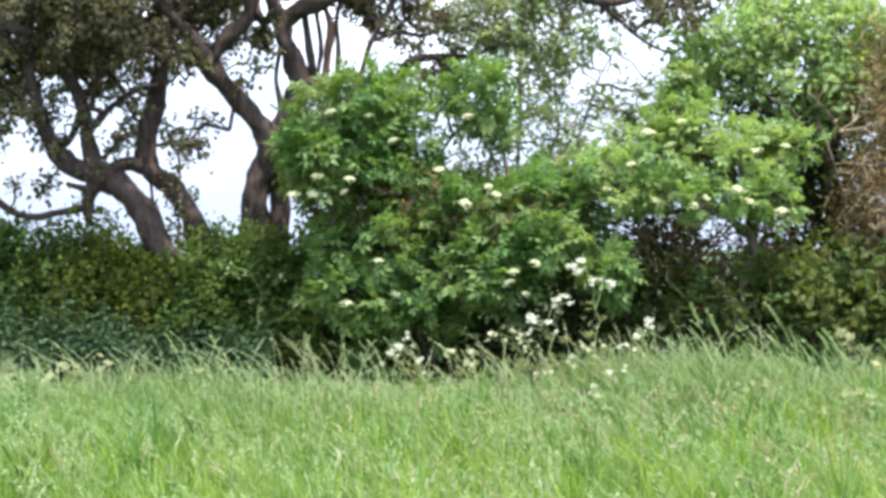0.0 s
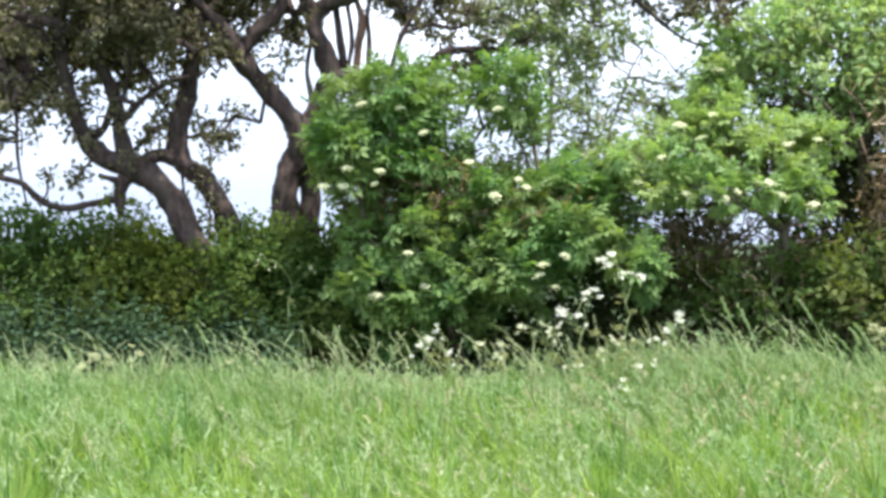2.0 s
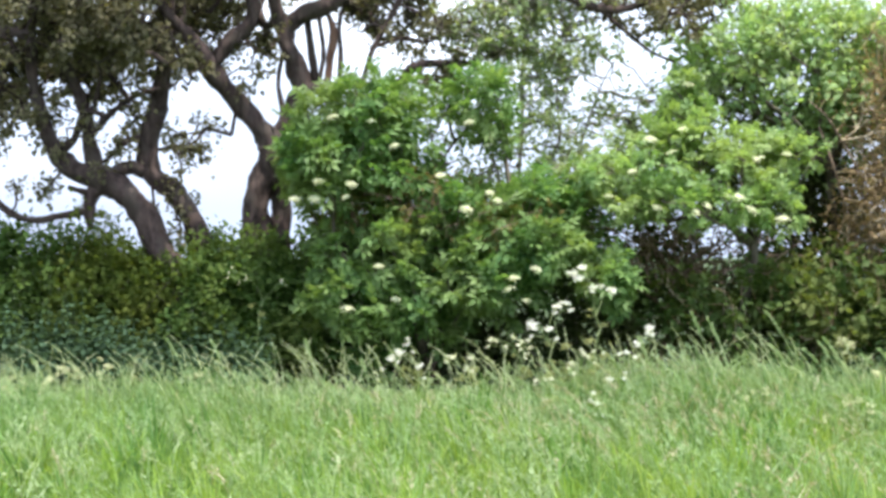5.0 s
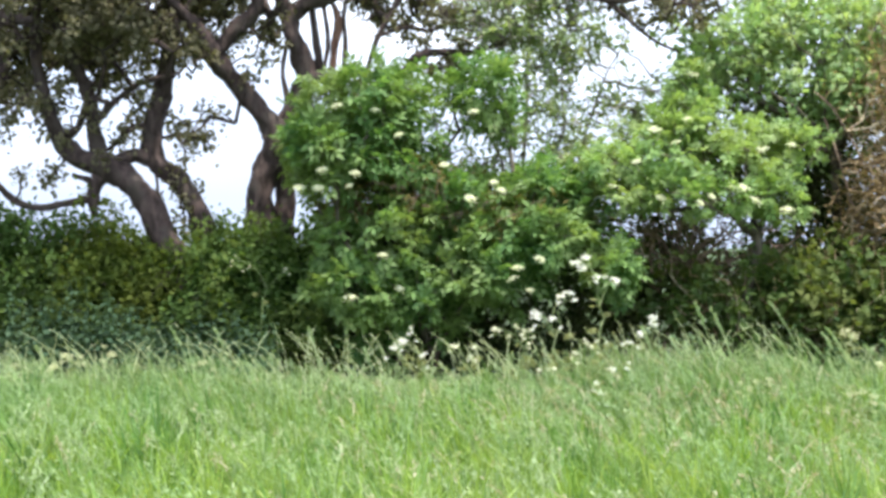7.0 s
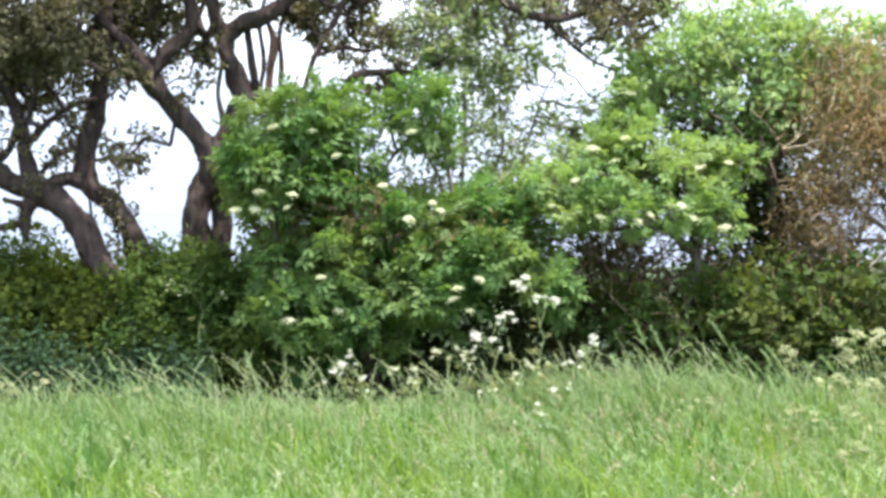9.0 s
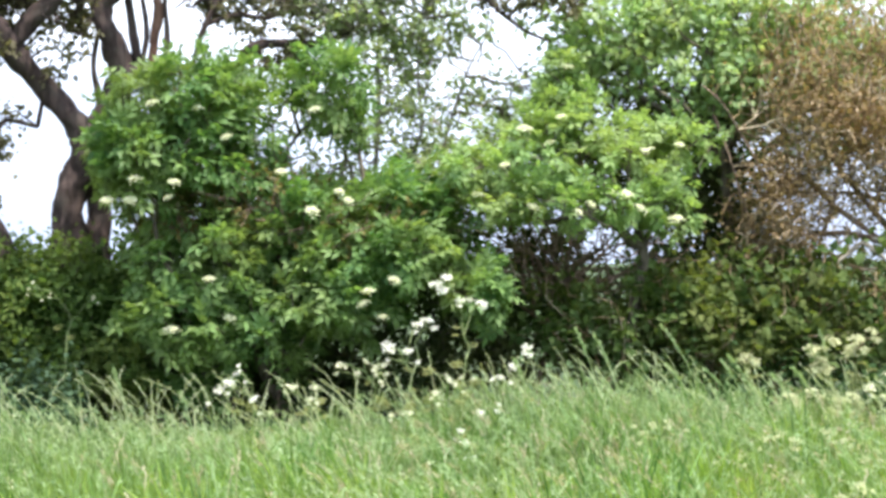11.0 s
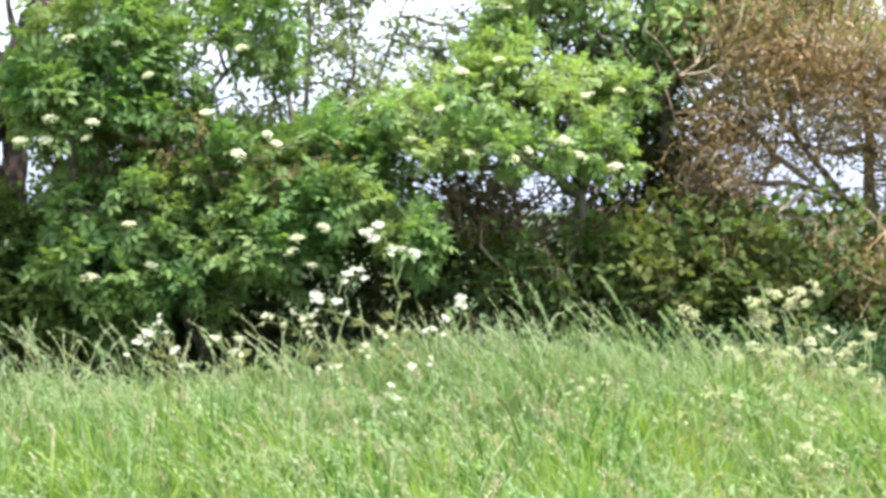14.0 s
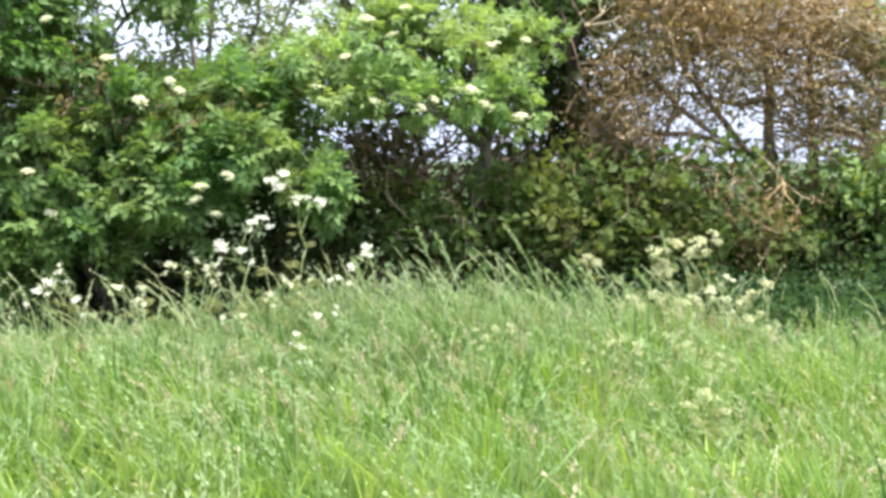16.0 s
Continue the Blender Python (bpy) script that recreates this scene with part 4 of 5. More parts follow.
bush("pale_sparse_shrub", [(0.54, 17.20, -0.03), (0.90, 17.20, -0.03), (1.25, 17.20, -0.03), (1.75, 17.20, -0.03)], [
    (0.41, 17.00, 4.37, 0.27, 0.40, 0.32), (0.85, 17.00, 4.47, 0.34, 0.40, 0.32), (1.28, 17.00, 4.51, 0.32, 0.40, 0.28), (1.54, 17.00, 4.23, 0.23, 0.40, 0.30), (0.68, 17.00, 4.02, 0.30, 0.40, 0.18, 0.7), (1.06, 17.00, 3.86, 0.20, 0.40, 0.39, 0.8),
    (1.61, 17.00, 3.91, 0.20, 0.40, 0.15), (1.28, 17.00, 3.50, 0.27, 0.40, 0.34, 0.8), (1.17, 17.00, 3.01, 0.23, 0.40, 0.23, 0.6), (2.05, 17.00, 3.12, 0.35, 0.40, 0.21, 0.4), (2.68, 17.20, 3.42, 0.27, 0.40, 0.31, 0.6), (2.10, 17.10, 3.76, 0.35, 0.40, 0.28, 0.2),
    (0.53, 16.90, 2.62, 0.35, 0.40, 0.21, 0.4), (0.46, 16.80, 2.33, 0.28, 0.40, 0.14, 0.5), (0.85, 17.00, 4.95, 0.42, 0.40, 0.25), (1.52, 17.00, 4.88, 0.35, 0.40, 0.28), (-0.03, 17.20, 4.42, 0.18, 0.40, 0.21, 0.4), (1.51, 16.90, 2.76, 0.21, 0.40, 0.28, 0.8),
    (1.62, 16.90, 3.21, 0.18, 0.40, 0.24, 0.6), (2.30, 17.00, 3.26, 0.21, 0.40, 0.17, 0.4), (0.81, 16.90, 3.04, 0.21, 0.40, 0.18, 0.5), (-0.17, 16.90, 2.90, 0.18, 0.40, 0.18, 0.3), (1.82, 17.10, 4.40, 0.28, 0.40, 0.35, 0.2)], 44, 520, LEAF_HEDGE, 14, 0.095, 0.06, M_willow, M_pale_stem, "tall thin shrub with pale twigs and light leaves", bare=1300, wood=0.0055, r_max=0.022, power=0.34,
     trunks=([((0.91, 17.20, 1.14), 0.035), ((0.93, 17.10, 1.99), 0.030), ((0.94, 17.00, 2.55), 0.027), ((0.99, 17.00, 3.26), 0.023), ((0.99, 17.00, 3.89), 0.018), ((1.06, 17.00, 4.60), 0.010)],
             [((0.60, 17.20, 1.14), 0.030), ((0.70, 17.00, 2.48), 0.022), ((0.62, 17.00, 2.90), 0.018), ((0.82, 17.00, 3.47), 0.014), ((0.68, 17.00, 4.17), 0.008)],
             [((1.36, 17.20, 1.14), 0.030), ((1.17, 17.00, 2.48), 0.022), ((1.45, 17.00, 3.04), 0.018), ((1.42, 17.00, 3.75), 0.014), ((1.56, 17.00, 4.46), 0.008)],
             [((1.75, 17.20, 1.14), 0.030), ((1.69, 17.10, 2.70), 0.020), ((1.85, 17.10, 3.37), 0.015), ((2.01, 17.10, 3.80), 0.010), ((2.24, 17.10, 4.19), 0.006)],
             [((-0.03, 17.20, 1.85), 0.020), ((0.04, 17.00, 2.62), 0.014), ((-0.01, 17.00, 2.90), 0.010), ((0.08, 17.00, 3.19), 0.006)],))

bush("tall_thorn_bush", [(4.52, 17.70, -0.03), (5.03, 17.70, -0.03), (5.55, 17.70, -0.03), (6.13, 17.70, -0.03)], [
    (3.25, 17.20, 4.05, 0.34, 0.60, 0.24), (3.77, 17.20, 4.26, 0.39, 0.70, 0.26), (4.34, 17.20, 4.40, 0.39, 0.80, 0.26), (4.89, 17.20, 4.40, 0.39, 0.80, 0.29), (5.51, 17.30, 4.28, 0.39, 0.80, 0.32), (3.50, 17.10, 3.83, 0.32, 0.50, 0.16, 0.8),
    (4.17, 17.00, 3.88, 0.37, 0.60, 0.23), (4.84, 17.00, 3.79, 0.37, 0.60, 0.25), (5.43, 17.10, 3.59, 0.34, 0.60, 0.30), (2.97, 17.20, 3.58, 0.21, 0.40, 0.19, 0.5), (4.08, 17.30, 4.67, 0.20, 0.40, 0.16, 0.6), (4.78, 17.30, 4.76, 0.26, 0.40, 0.17, 0.6),
    (5.39, 17.30, 4.72, 0.26, 0.40, 0.20, 0.6), (6.14, 17.30, 4.15, 0.43, 0.80, 0.43), (6.71, 17.30, 3.65, 0.43, 0.80, 0.50), (6.11, 17.20, 3.42, 0.43, 0.60, 0.36), (4.90, 16.80, 3.37, 0.28, 0.40, 0.27, 0.8), (5.21, 16.70, 3.12, 0.22, 0.40, 0.27, 0.5),
    (4.74, 16.90, 2.99, 0.15, 0.30, 0.24, 0.4)], 45, 850, LEAF_HEDGE, 15, 0.13, 0.075, M_thorn, M_stem, "tall bright green shrub rising behind the elder", flat=0.8, bare=200, loose=0.13)

bush("withering_shrub", [(-1.12, 16.50, -0.03), (-0.16, 16.50, -0.03), (0.66, 16.50, -0.03)], [
    (-1.10, 16.00, 2.20, 0.20, 0.30, 0.17), (-0.36, 15.90, 2.19, 0.26, 0.30, 0.13), (0.04, 16.00, 2.26, 0.27, 0.30, 0.11), (0.69, 15.70, 1.93, 0.20, 0.30, 0.10), (0.95, 15.70, 1.96, 0.17, 0.30, 0.09), (0.24, 15.80, 1.76, 0.21, 0.30, 0.12, 0.7),
    (-0.92, 15.90, 2.49, 0.09, 0.30, 0.12, 0.5)], 50, 210, LEAF_NARROW, 9, 0.085, 0.07, M_rust, M_dead, "withering brownish shrub grown through the elder", bare=160, wood=0.004, r_max=0.02)

bush("low_thicket", [(3.10, 16.40, -0.03), (3.78, 16.40, -0.03), (4.46, 16.40, -0.03), (5.14, 16.40, -0.03), (5.83, 16.40, -0.03), (6.39, 16.40, -0.03), (6.96, 16.40, -0.03), (7.41, 16.40, -0.03)], [
    (2.97, 15.90, 1.17, 0.22, 0.50, 0.24), (3.33, 15.80, 0.91, 0.25, 0.50, 0.20), (3.73, 15.90, 1.24, 0.25, 0.50, 0.22), (4.10, 15.80, 1.01, 0.29, 0.50, 0.22), (2.67, 16.10, 1.00, 0.17, 0.40, 0.19, 0.6), (4.14, 16.10, 1.19, 0.26, 0.50, 0.24),
    (4.57, 16.00, 1.35, 0.27, 0.50, 0.23), (4.52, 15.80, 0.97, 0.33, 0.50, 0.24), (5.06, 16.00, 1.30, 0.29, 0.50, 0.21), (5.54, 16.00, 1.48, 0.32, 0.50, 0.16), (6.12, 16.30, 1.55, 0.30, 0.40, 0.13, 0.4), (6.60, 16.30, 1.45, 0.27, 0.40, 0.16, 0.4),
    (5.06, 15.80, 0.96, 0.33, 0.50, 0.22), (5.70, 15.90, 1.11, 0.33, 0.50, 0.21, 0.8), (6.21, 16.00, 1.26, 0.27, 0.50, 0.21, 0.6), (6.13, 15.80, 0.90, 0.33, 0.50, 0.22, 0.5), (6.91, 16.30, 1.05, 0.27, 0.40, 0.30, 0.4), (7.32, 16.40, 1.15, 0.33, 0.40, 0.33, 0.4),
    (4.23, 15.80, 0.75, 0.34, 0.50, 0.17), (5.43, 15.70, 0.74, 0.45, 0.50, 0.17), (6.54, 15.90, 0.71, 0.46, 0.50, 0.20, 0.6), (7.47, 16.20, 0.76, 0.47, 0.50, 0.29, 0.4)], 46, 500, LEAF_SIMPLE, 11, 0.125, 0.08, M_bramble, M_lichen, "low bramble thicket of yellowish green leaves", "thicket", wood=0.003, bare=120)

bush("lichened_thorn_bush", [(7.17, 16.90, -0.03), (7.67, 16.90, -0.03)], [
    (5.08, 16.50, 3.31, 0.23, 0.50, 0.30, 0.2), (5.36, 16.30, 3.27, 0.32, 0.60, 0.32), (5.81, 16.20, 3.27, 0.32, 0.70, 0.36), (6.30, 16.20, 3.22, 0.33, 0.70, 0.35), (6.80, 16.20, 3.16, 0.33, 0.70, 0.37), (7.25, 16.30, 2.92, 0.30, 0.60, 0.42),
    (5.65, 16.20, 2.75, 0.32, 0.50, 0.20), (6.20, 16.20, 2.71, 0.32, 0.50, 0.20, 1.1), (6.73, 16.20, 2.65, 0.30, 0.50, 0.21, 1.1), (5.24, 16.30, 2.60, 0.25, 0.40, 0.22, 1.1), (5.11, 16.30, 2.17, 0.18, 0.40, 0.27, 1.1), (5.21, 16.40, 1.87, 0.28, 0.40, 0.15, 1.2),
    (5.51, 16.40, 1.75, 0.24, 0.30, 0.10, 1.1), (7.15, 16.40, 2.24, 0.19, 0.40, 0.31, 0.9), (7.57, 16.40, 2.12, 0.24, 0.40, 0.36, 0.9), (7.99, 16.40, 1.94, 0.27, 0.40, 0.34, 0.9), (5.54, 16.50, 3.96, 0.36, 0.60, 0.33, 0.7), (6.17, 16.50, 4.04, 0.36, 0.60, 0.33, 0.7),
    (6.80, 16.50, 3.99, 0.36, 0.60, 0.33, 0.7), (6.44, 15.70, 0.96, 0.22, 0.30, 0.17, 1.1), (6.12, 15.80, 1.14, 0.18, 0.30, 0.12, 0.4), (4.89, 16.30, 1.71, 0.21, 0.30, 0.12, 0.4), (6.22, 16.60, 2.28, 0.73, 0.30, 0.36, 0.4), (5.49, 16.50, 2.30, 0.24, 0.30, 0.24, 0.9),
    (7.25, 16.60, 1.88, 0.25, 0.30, 0.31, 0.5), (7.47, 16.30, 3.31, 0.30, 0.60, 0.42), (7.79, 16.30, 3.02, 0.30, 0.60, 0.45), (8.18, 16.40, 2.73, 0.31, 0.50, 0.43, 0.7), (8.04, 16.50, 2.25, 0.28, 0.40, 0.25, 0.5), (6.45, 16.40, 2.48, 0.48, 0.40, 0.12, 0.5),
    (5.29, 16.40, 2.29, 0.17, 0.40, 0.23, 0.5)], 47, 3600, LEAF_NARROW, 8, 0.066, 0.09, M_bud, M_lichen, "bare twiggy thorn bush brown with lichen and withered leaves", bare=4600, loose=0.11, wood=0.005, shell=0.15, r_max=0.03, power=0.25, trunk_mat=M_dead,
     trunks=([((7.28, 16.90, -0.24), 0.100), ((7.22, 16.90, 0.64), 0.085), ((7.13, 16.80, 1.27), 0.075), ((7.02, 16.70, 1.89), 0.062), ((6.99, 16.60, 2.37), 0.050), ((6.81, 16.50, 2.97), 0.030)],
             [((7.25, 16.80, 1.27), 0.060), ((6.83, 16.60, 1.63), 0.050), ((6.43, 16.50, 1.79), 0.040), ((5.99, 16.50, 1.89), 0.030), ((5.45, 16.40, 1.87), 0.018)],
             [((6.76, 16.60, 1.67), 0.040), ((6.33, 16.50, 2.11), 0.034), ((6.08, 16.50, 2.42), 0.028), ((5.76, 16.40, 2.77), 0.018)],
             [((6.43, 16.50, 1.79), 0.032), ((5.89, 16.50, 2.18), 0.026), ((5.64, 16.50, 2.45), 0.020), ((5.32, 16.40, 2.65), 0.012)],
             [((6.97, 16.60, 2.28), 0.036), ((6.57, 16.60, 2.22), 0.028), ((6.18, 16.60, 2.32), 0.022), ((5.83, 16.50, 2.33), 0.014)],
             [((5.74, 16.50, 1.87), 0.022), ((5.87, 16.50, 2.21), 0.020), ((5.93, 16.50, 2.54), 0.014), ((6.07, 16.40, 2.83), 0.010)],
             [((6.33, 16.50, 2.11), 0.026), ((6.43, 16.50, 2.42), 0.022), ((6.60, 16.40, 2.72), 0.015)],
             [((7.75, 16.90, -0.25), 0.080), ((7.69, 16.90, 1.26), 0.060), ((7.58, 16.80, 2.14), 0.050), ((7.49, 16.70, 2.87), 0.030)],
             [((4.99, 16.40, 1.77), 0.014), ((4.79, 16.30, 2.29), 0.012), ((4.62, 16.20, 2.75), 0.010), ((4.47, 16.20, 3.15), 0.005)],
             [((5.07, 16.30, 2.47), 0.012), ((4.74, 16.20, 2.98), 0.010), ((4.56, 16.20, 3.27), 0.008), ((4.35, 16.20, 3.46), 0.004)],))

bush("dead_branch_tangle", [(2.56, 16.90, -0.03), (3.33, 16.90, -0.03), (3.82, 16.90, -0.03)], [
    (2.47, 16.30, 1.60, 0.37, 0.30, 0.12), (3.08, 16.30, 1.55, 0.37, 0.30, 0.11), (3.55, 16.30, 1.50, 0.30, 0.30, 0.11), (2.85, 16.50, 1.77, 0.41, 0.30, 0.21, 0.7), (2.23, 16.50, 1.84, 0.31, 0.30, 0.21, 0.6), (3.73, 16.50, 1.84, 0.34, 0.30, 0.24, 0.6),
    (3.00, 16.60, 1.98, 0.76, 0.30, 0.19, 0.5)], 49, 70, LEAF_NARROW, 5, 0.06, 0.07, M_rust, M_dead, "tangle of dead brown branches beneath the elder", "branches", bare=620, wood=0.005, shell=0.1, r_max=0.028, power=0.3)

bush("green_hedge_end", [(8.23, 16.60, -0.03), (8.65, 16.60, -0.03), (9.22, 16.60, -0.03)], [
    (7.74, 16.00, 1.49, 0.29, 0.50, 0.21), (8.33, 16.10, 1.51, 0.34, 0.50, 0.31), (8.18, 16.40, 3.12, 0.20, 0.50, 0.37), (8.53, 16.50, 2.76, 0.25, 0.50, 0.50), (9.01, 16.60, 2.78, 0.32, 0.50, 0.51), (8.81, 16.20, 1.20, 0.37, 0.50, 0.43),
    (8.02, 16.20, 1.09, 0.30, 0.40, 0.24, 0.4), (9.33, 16.40, 1.83, 0.38, 0.50, 0.63)], 48, 520, LEAF_HEDGE, 12, 0.12, 0.08, M_elder, M_stem, "bright green bush at the end of the thicket")


def loose_branch(points, seed):
    """A pale barkless branch caught in the thicket."""
    pts = np.array([(*p, r) for p, r in points])
    foot = pts[0, :3].copy()
    top = thing("broken_branch", foot, "pale broken branch caught in the thicket", "branch")
    pts[:, :3] -= foot
    v, q, _ = limb(pts, np.random.default_rng(seed), 8, 0.14)
    part("branch", mesh_of("branch", v, q, M_pale_stem, True), top)


loose_branch([((5.66, 15.90, 1.57), 0.020), ((5.83, 15.90, 1.70), 0.026), ((5.94, 15.90, 1.77), 0.024), ((6.08, 15.90, 1.69), 0.030), ((6.18, 15.90, 1.61), 0.018)], 55)
loose_branch([((6.13, 16.10, 1.83), 0.020), ((6.25, 16.10, 1.79), 0.026), ((6.41, 16.10, 1.73), 0.020)], 56)


# ---- nettles ----
def nettles(name, count, x0, x1, y0, y1, seed, label, low=0.55, high=1.1, material=None):
    rng = np.random.default_rng(seed)
    x, y = rng.uniform(x0, x1, count), rng.uniform(y0, y1, count)
    h = rng.uniform(low, high, count) * (0.8 + 0.25 * np.sin(x * 3.1 + 1.0) * np.sin(y * 4.0 + x))
    foot = np.stack([x, y, ground_height(x, y)], 1)
    tip = foot + np.stack([rng.normal(-0.06, 0.06, count), rng.normal(0, 0.05, count), h], 1)
    v, q = tubes(foot, tip, np.full(count, 0.005), np.full(count, 0.003), 4)
    pieces = [(v, np.concatenate([q[:, (0, 1, 2)], q[:, (0, 2, 3)]]))]
    for k in range(7):
        f = 0.3 + 0.7 * k / 6
        p = foot + (tip - foot) * f
        for s in (0, np.pi):
            ang = k * np.pi / 2 + s + rng.normal(0, 0.3, count)
            way = np.stack([np.cos(ang), np.sin(ang), np.full(count, -0.25)], 1)
            pieces.append(scatter(LEAF_TOOTHED, p, way, np.tile((0.0, 0.0, 1.0), (count, 1)), rng.uniform(0.075, 0.12, count) * (1.1 - 0.45 * f)))
    v, f = stack(pieces)
    tagged(new(name, mesh_of(name, v, f, material or M_nettle)), label, "weeds" if material else "nettles", kind="stuff")


nettles("nettle_bed", 330, -6.8, -4.1, 15.2, 16.3, 51, "dull bluish green nettles standing before the hedge", 0.8, 1.35)
nettles("nettle_bed", 130, -4.1, -2.9, 15.2, 16.2, 54, "dull bluish green nettles standing before the hedge", 0.6, 1.05)
nettles("nettle_bed", 95, -3.0, -1.9, 15.3, 16.3, 57, "scattered nettles before the hedge", 0.6, 1.15)
nettles("weed_bed", 620, 5.2, 9.6, 12.4, 15.8, 53, "dark green leafy weeds in the strip below the thicket", 0.3, 0.75, M_weed)
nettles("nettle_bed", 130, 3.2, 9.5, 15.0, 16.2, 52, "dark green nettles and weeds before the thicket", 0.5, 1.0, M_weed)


# ---- flowers ----
FLORET = (np.array([(0, 0, 0.1), (-0.5, -0.5, 0), (0, -0.25, 0.02), (0.5, -0.5, 0), (0.25, 0, 0.02), (0.5, 0.5, 0), (0, 0.25, 0.02), (-0.5, 0.5, 0), (-0.25, 0, 0.02)]),
          np.array([(0, 1, 2), (0, 2, 3), (0, 3, 4), (0, 4, 5), (0, 5, 6), (0, 6, 7), (0, 7, 8), (0, 8, 1)]))


def flat_head(name, radius, material, seed, count=80, lumps=5, clump=0.20, ring=0.55):
    """A flat-topped plate of tiny flowers on fine rays, facing up from its foot."""
    rng = np.random.default_rng(seed)
    core = np.array([(math.cos(a) * radius * ring, math.sin(a) * radius * ring) for a in np.arange(lumps) * 2 * np.pi / lumps] + [(0, 0)])
    xy = core[rng.integers(0, len(core), count)] + rng.normal(0, radius * clump, (count, 2))
    z = radius * 0.65 - 0.45 * (xy ** 2).sum(1) / radius + rng.normal(0, radius * 0.05, count)
    at = np.column_stack([xy, z])
    flowers = scatter(FLORET, at, np.column_stack([rng.normal(size=(count, 2)), np.zeros(count)]), np.column_stack([rng.normal(0, 0.3, (count, 2)), np.ones(count)]),
                      radius * rng.uniform(0.18, 0.27, count))
    ends = np.column_stack([core, np.full(len(core), radius * 0.6)])
    v, q = tubes(np.zeros((len(core), 3)), ends, np.full(len(core), 0.002), np.full(len(core), 0.0015), 3)
    return mesh_of(name, *stack([flowers, (v, np.concatenate([q[:, (0, 1, 2)], q[:, (0, 2, 3)]]))]), material)


HEADS_ELDER = [flat_head("elder_head", 0.075, M_petal_cream, 60 + i, 95, 6) for i in range(3)]


def elder_heads(owner_name, spots, seed):
    """Cream flower plates on the skin of an elder, each tilted to the light."""
    rng = np.random.default_rng(seed)
    owner = bpy.data.objects[owner_name]
    crown = next(c for c in owner.children if c.name.startswith("crown"))
    for x, y, z in spots:
        up = Vector((rng.normal(0, 0.3), -0.42 + rng.normal(0, 0.15), 0.9))
        m = Matrix.Translation(Vector((x, y, z)) - owner.location) @ up.to_track_quat("Z", "Y").to_matrix().to_4x4() @ Matrix.Scale(rng.uniform(0.85, 1.3), 4)
        ob = part("flower_head", HEADS_ELDER[int(rng.integers(0, 3))], crown, "flat cream flower head")
        ob.matrix_basis = m


elder_heads("elder_bush", [(-1.39, 15.20, 2.41), (-1.03, 15.20, 2.38), (-1.08, 15.30, 2.25), (-1.66, 15.30, 2.22), (-1.44, 15.25, 2.22), (-0.72, 15.30, 1.47), (1.02, 15.05, 1.44), (0.78, 15.10, 1.33), (0.74, 15.10, 1.22), (0.92, 15.10, 1.09), (-1.09, 15.40, 0.98), (-0.53, 15.30, 1.10), (0.30, 15.60, 3.11), (0.61, 15.30, 2.21), (0.25, 15.30, 2.10), (0.52, 15.40, 2.30), (-0.54, 15.40, 2.83), (-1.24, 15.40, 3.15), (-0.82, 15.40, 3.11), (-0.03, 15.50, 2.50), (0.53, 15.90, 2.87)], 71)
elder_heads("spreading_elder_bush", [(2.91, 16.20, 3.62), (2.13, 15.30, 2.54), (2.37, 15.60, 2.91), (3.54, 15.50, 2.69), (3.93, 15.60, 2.75), (1.86, 15.35, 2.25), (2.37, 15.20, 2.12), (2.78, 15.10, 2.07), (3.28, 15.20, 2.23), (3.39, 15.10, 2.09), (3.81, 15.30, 1.99), (3.15, 15.30, 2.27), (2.94, 15.20, 2.15), (3.58, 15.40, 2.68), (2.78, 15.80, 3.05), (2.61, 15.50, 2.76)], 74)

FERN = pinnate(4, 1.0, pinnate(2, 1.0, leaflet(0.20, 0.03, 0.08)))
FERN = (FERN[0] * (0.62, 1.0, 1.0), FERN[1])


def umbel_mesh(material, seed, radius=0.050, rays=11, florets=8):
    """A shallow dome of separate umbellets, each a little tuft of florets at the end of its ray."""
    rng = np.random.default_rng(seed)
    k = np.arange(rays)
    ang, far = k * 2.39996 + rng.normal(0, 0.15, rays), np.sqrt((k + 0.5) / rays) * radius * rng.uniform(0.9, 1.12, rays)
    tip = np.column_stack([np.cos(ang) * far, np.sin(ang) * far, radius * 0.85 - 5.0 * far ** 2 + rng.normal(0, 0.004, rays)])
    at = np.repeat(tip, florets, 0) + rng.normal(0, 1, (rays * florets, 3)) * np.array((0.0075, 0.0075, 0.0045))
    n = len(at)
    petals = scatter(FLORET, at, np.column_stack([rng.normal(size=(n, 2)), np.zeros(n)]), np.column_stack([rng.normal(0, 0.45, (n, 2)), np.ones(n)]), rng.uniform(0.009, 0.015, n))
    v, q = tubes(np.zeros((rays, 3)), tip, np.full(rays, 0.0013), np.full(rays, 0.001), 3)
    return mesh_of("umbel", *stack([petals, (v, np.concatenate([q[:, (0, 1, 2)], q[:, (0, 2, 3)]]))]), material)


UMBEL_MESH = {k: [umbel_mesh(m, 80 + i) for i in range(4)] for k, m in (("white", M_petal), ("cream", M_cream), ("fading", M_fade))}
UMBEL_LABEL = {"white": "dense white umbel", "cream": "creamy white umbel", "fading": "yellowish fading umbel"}


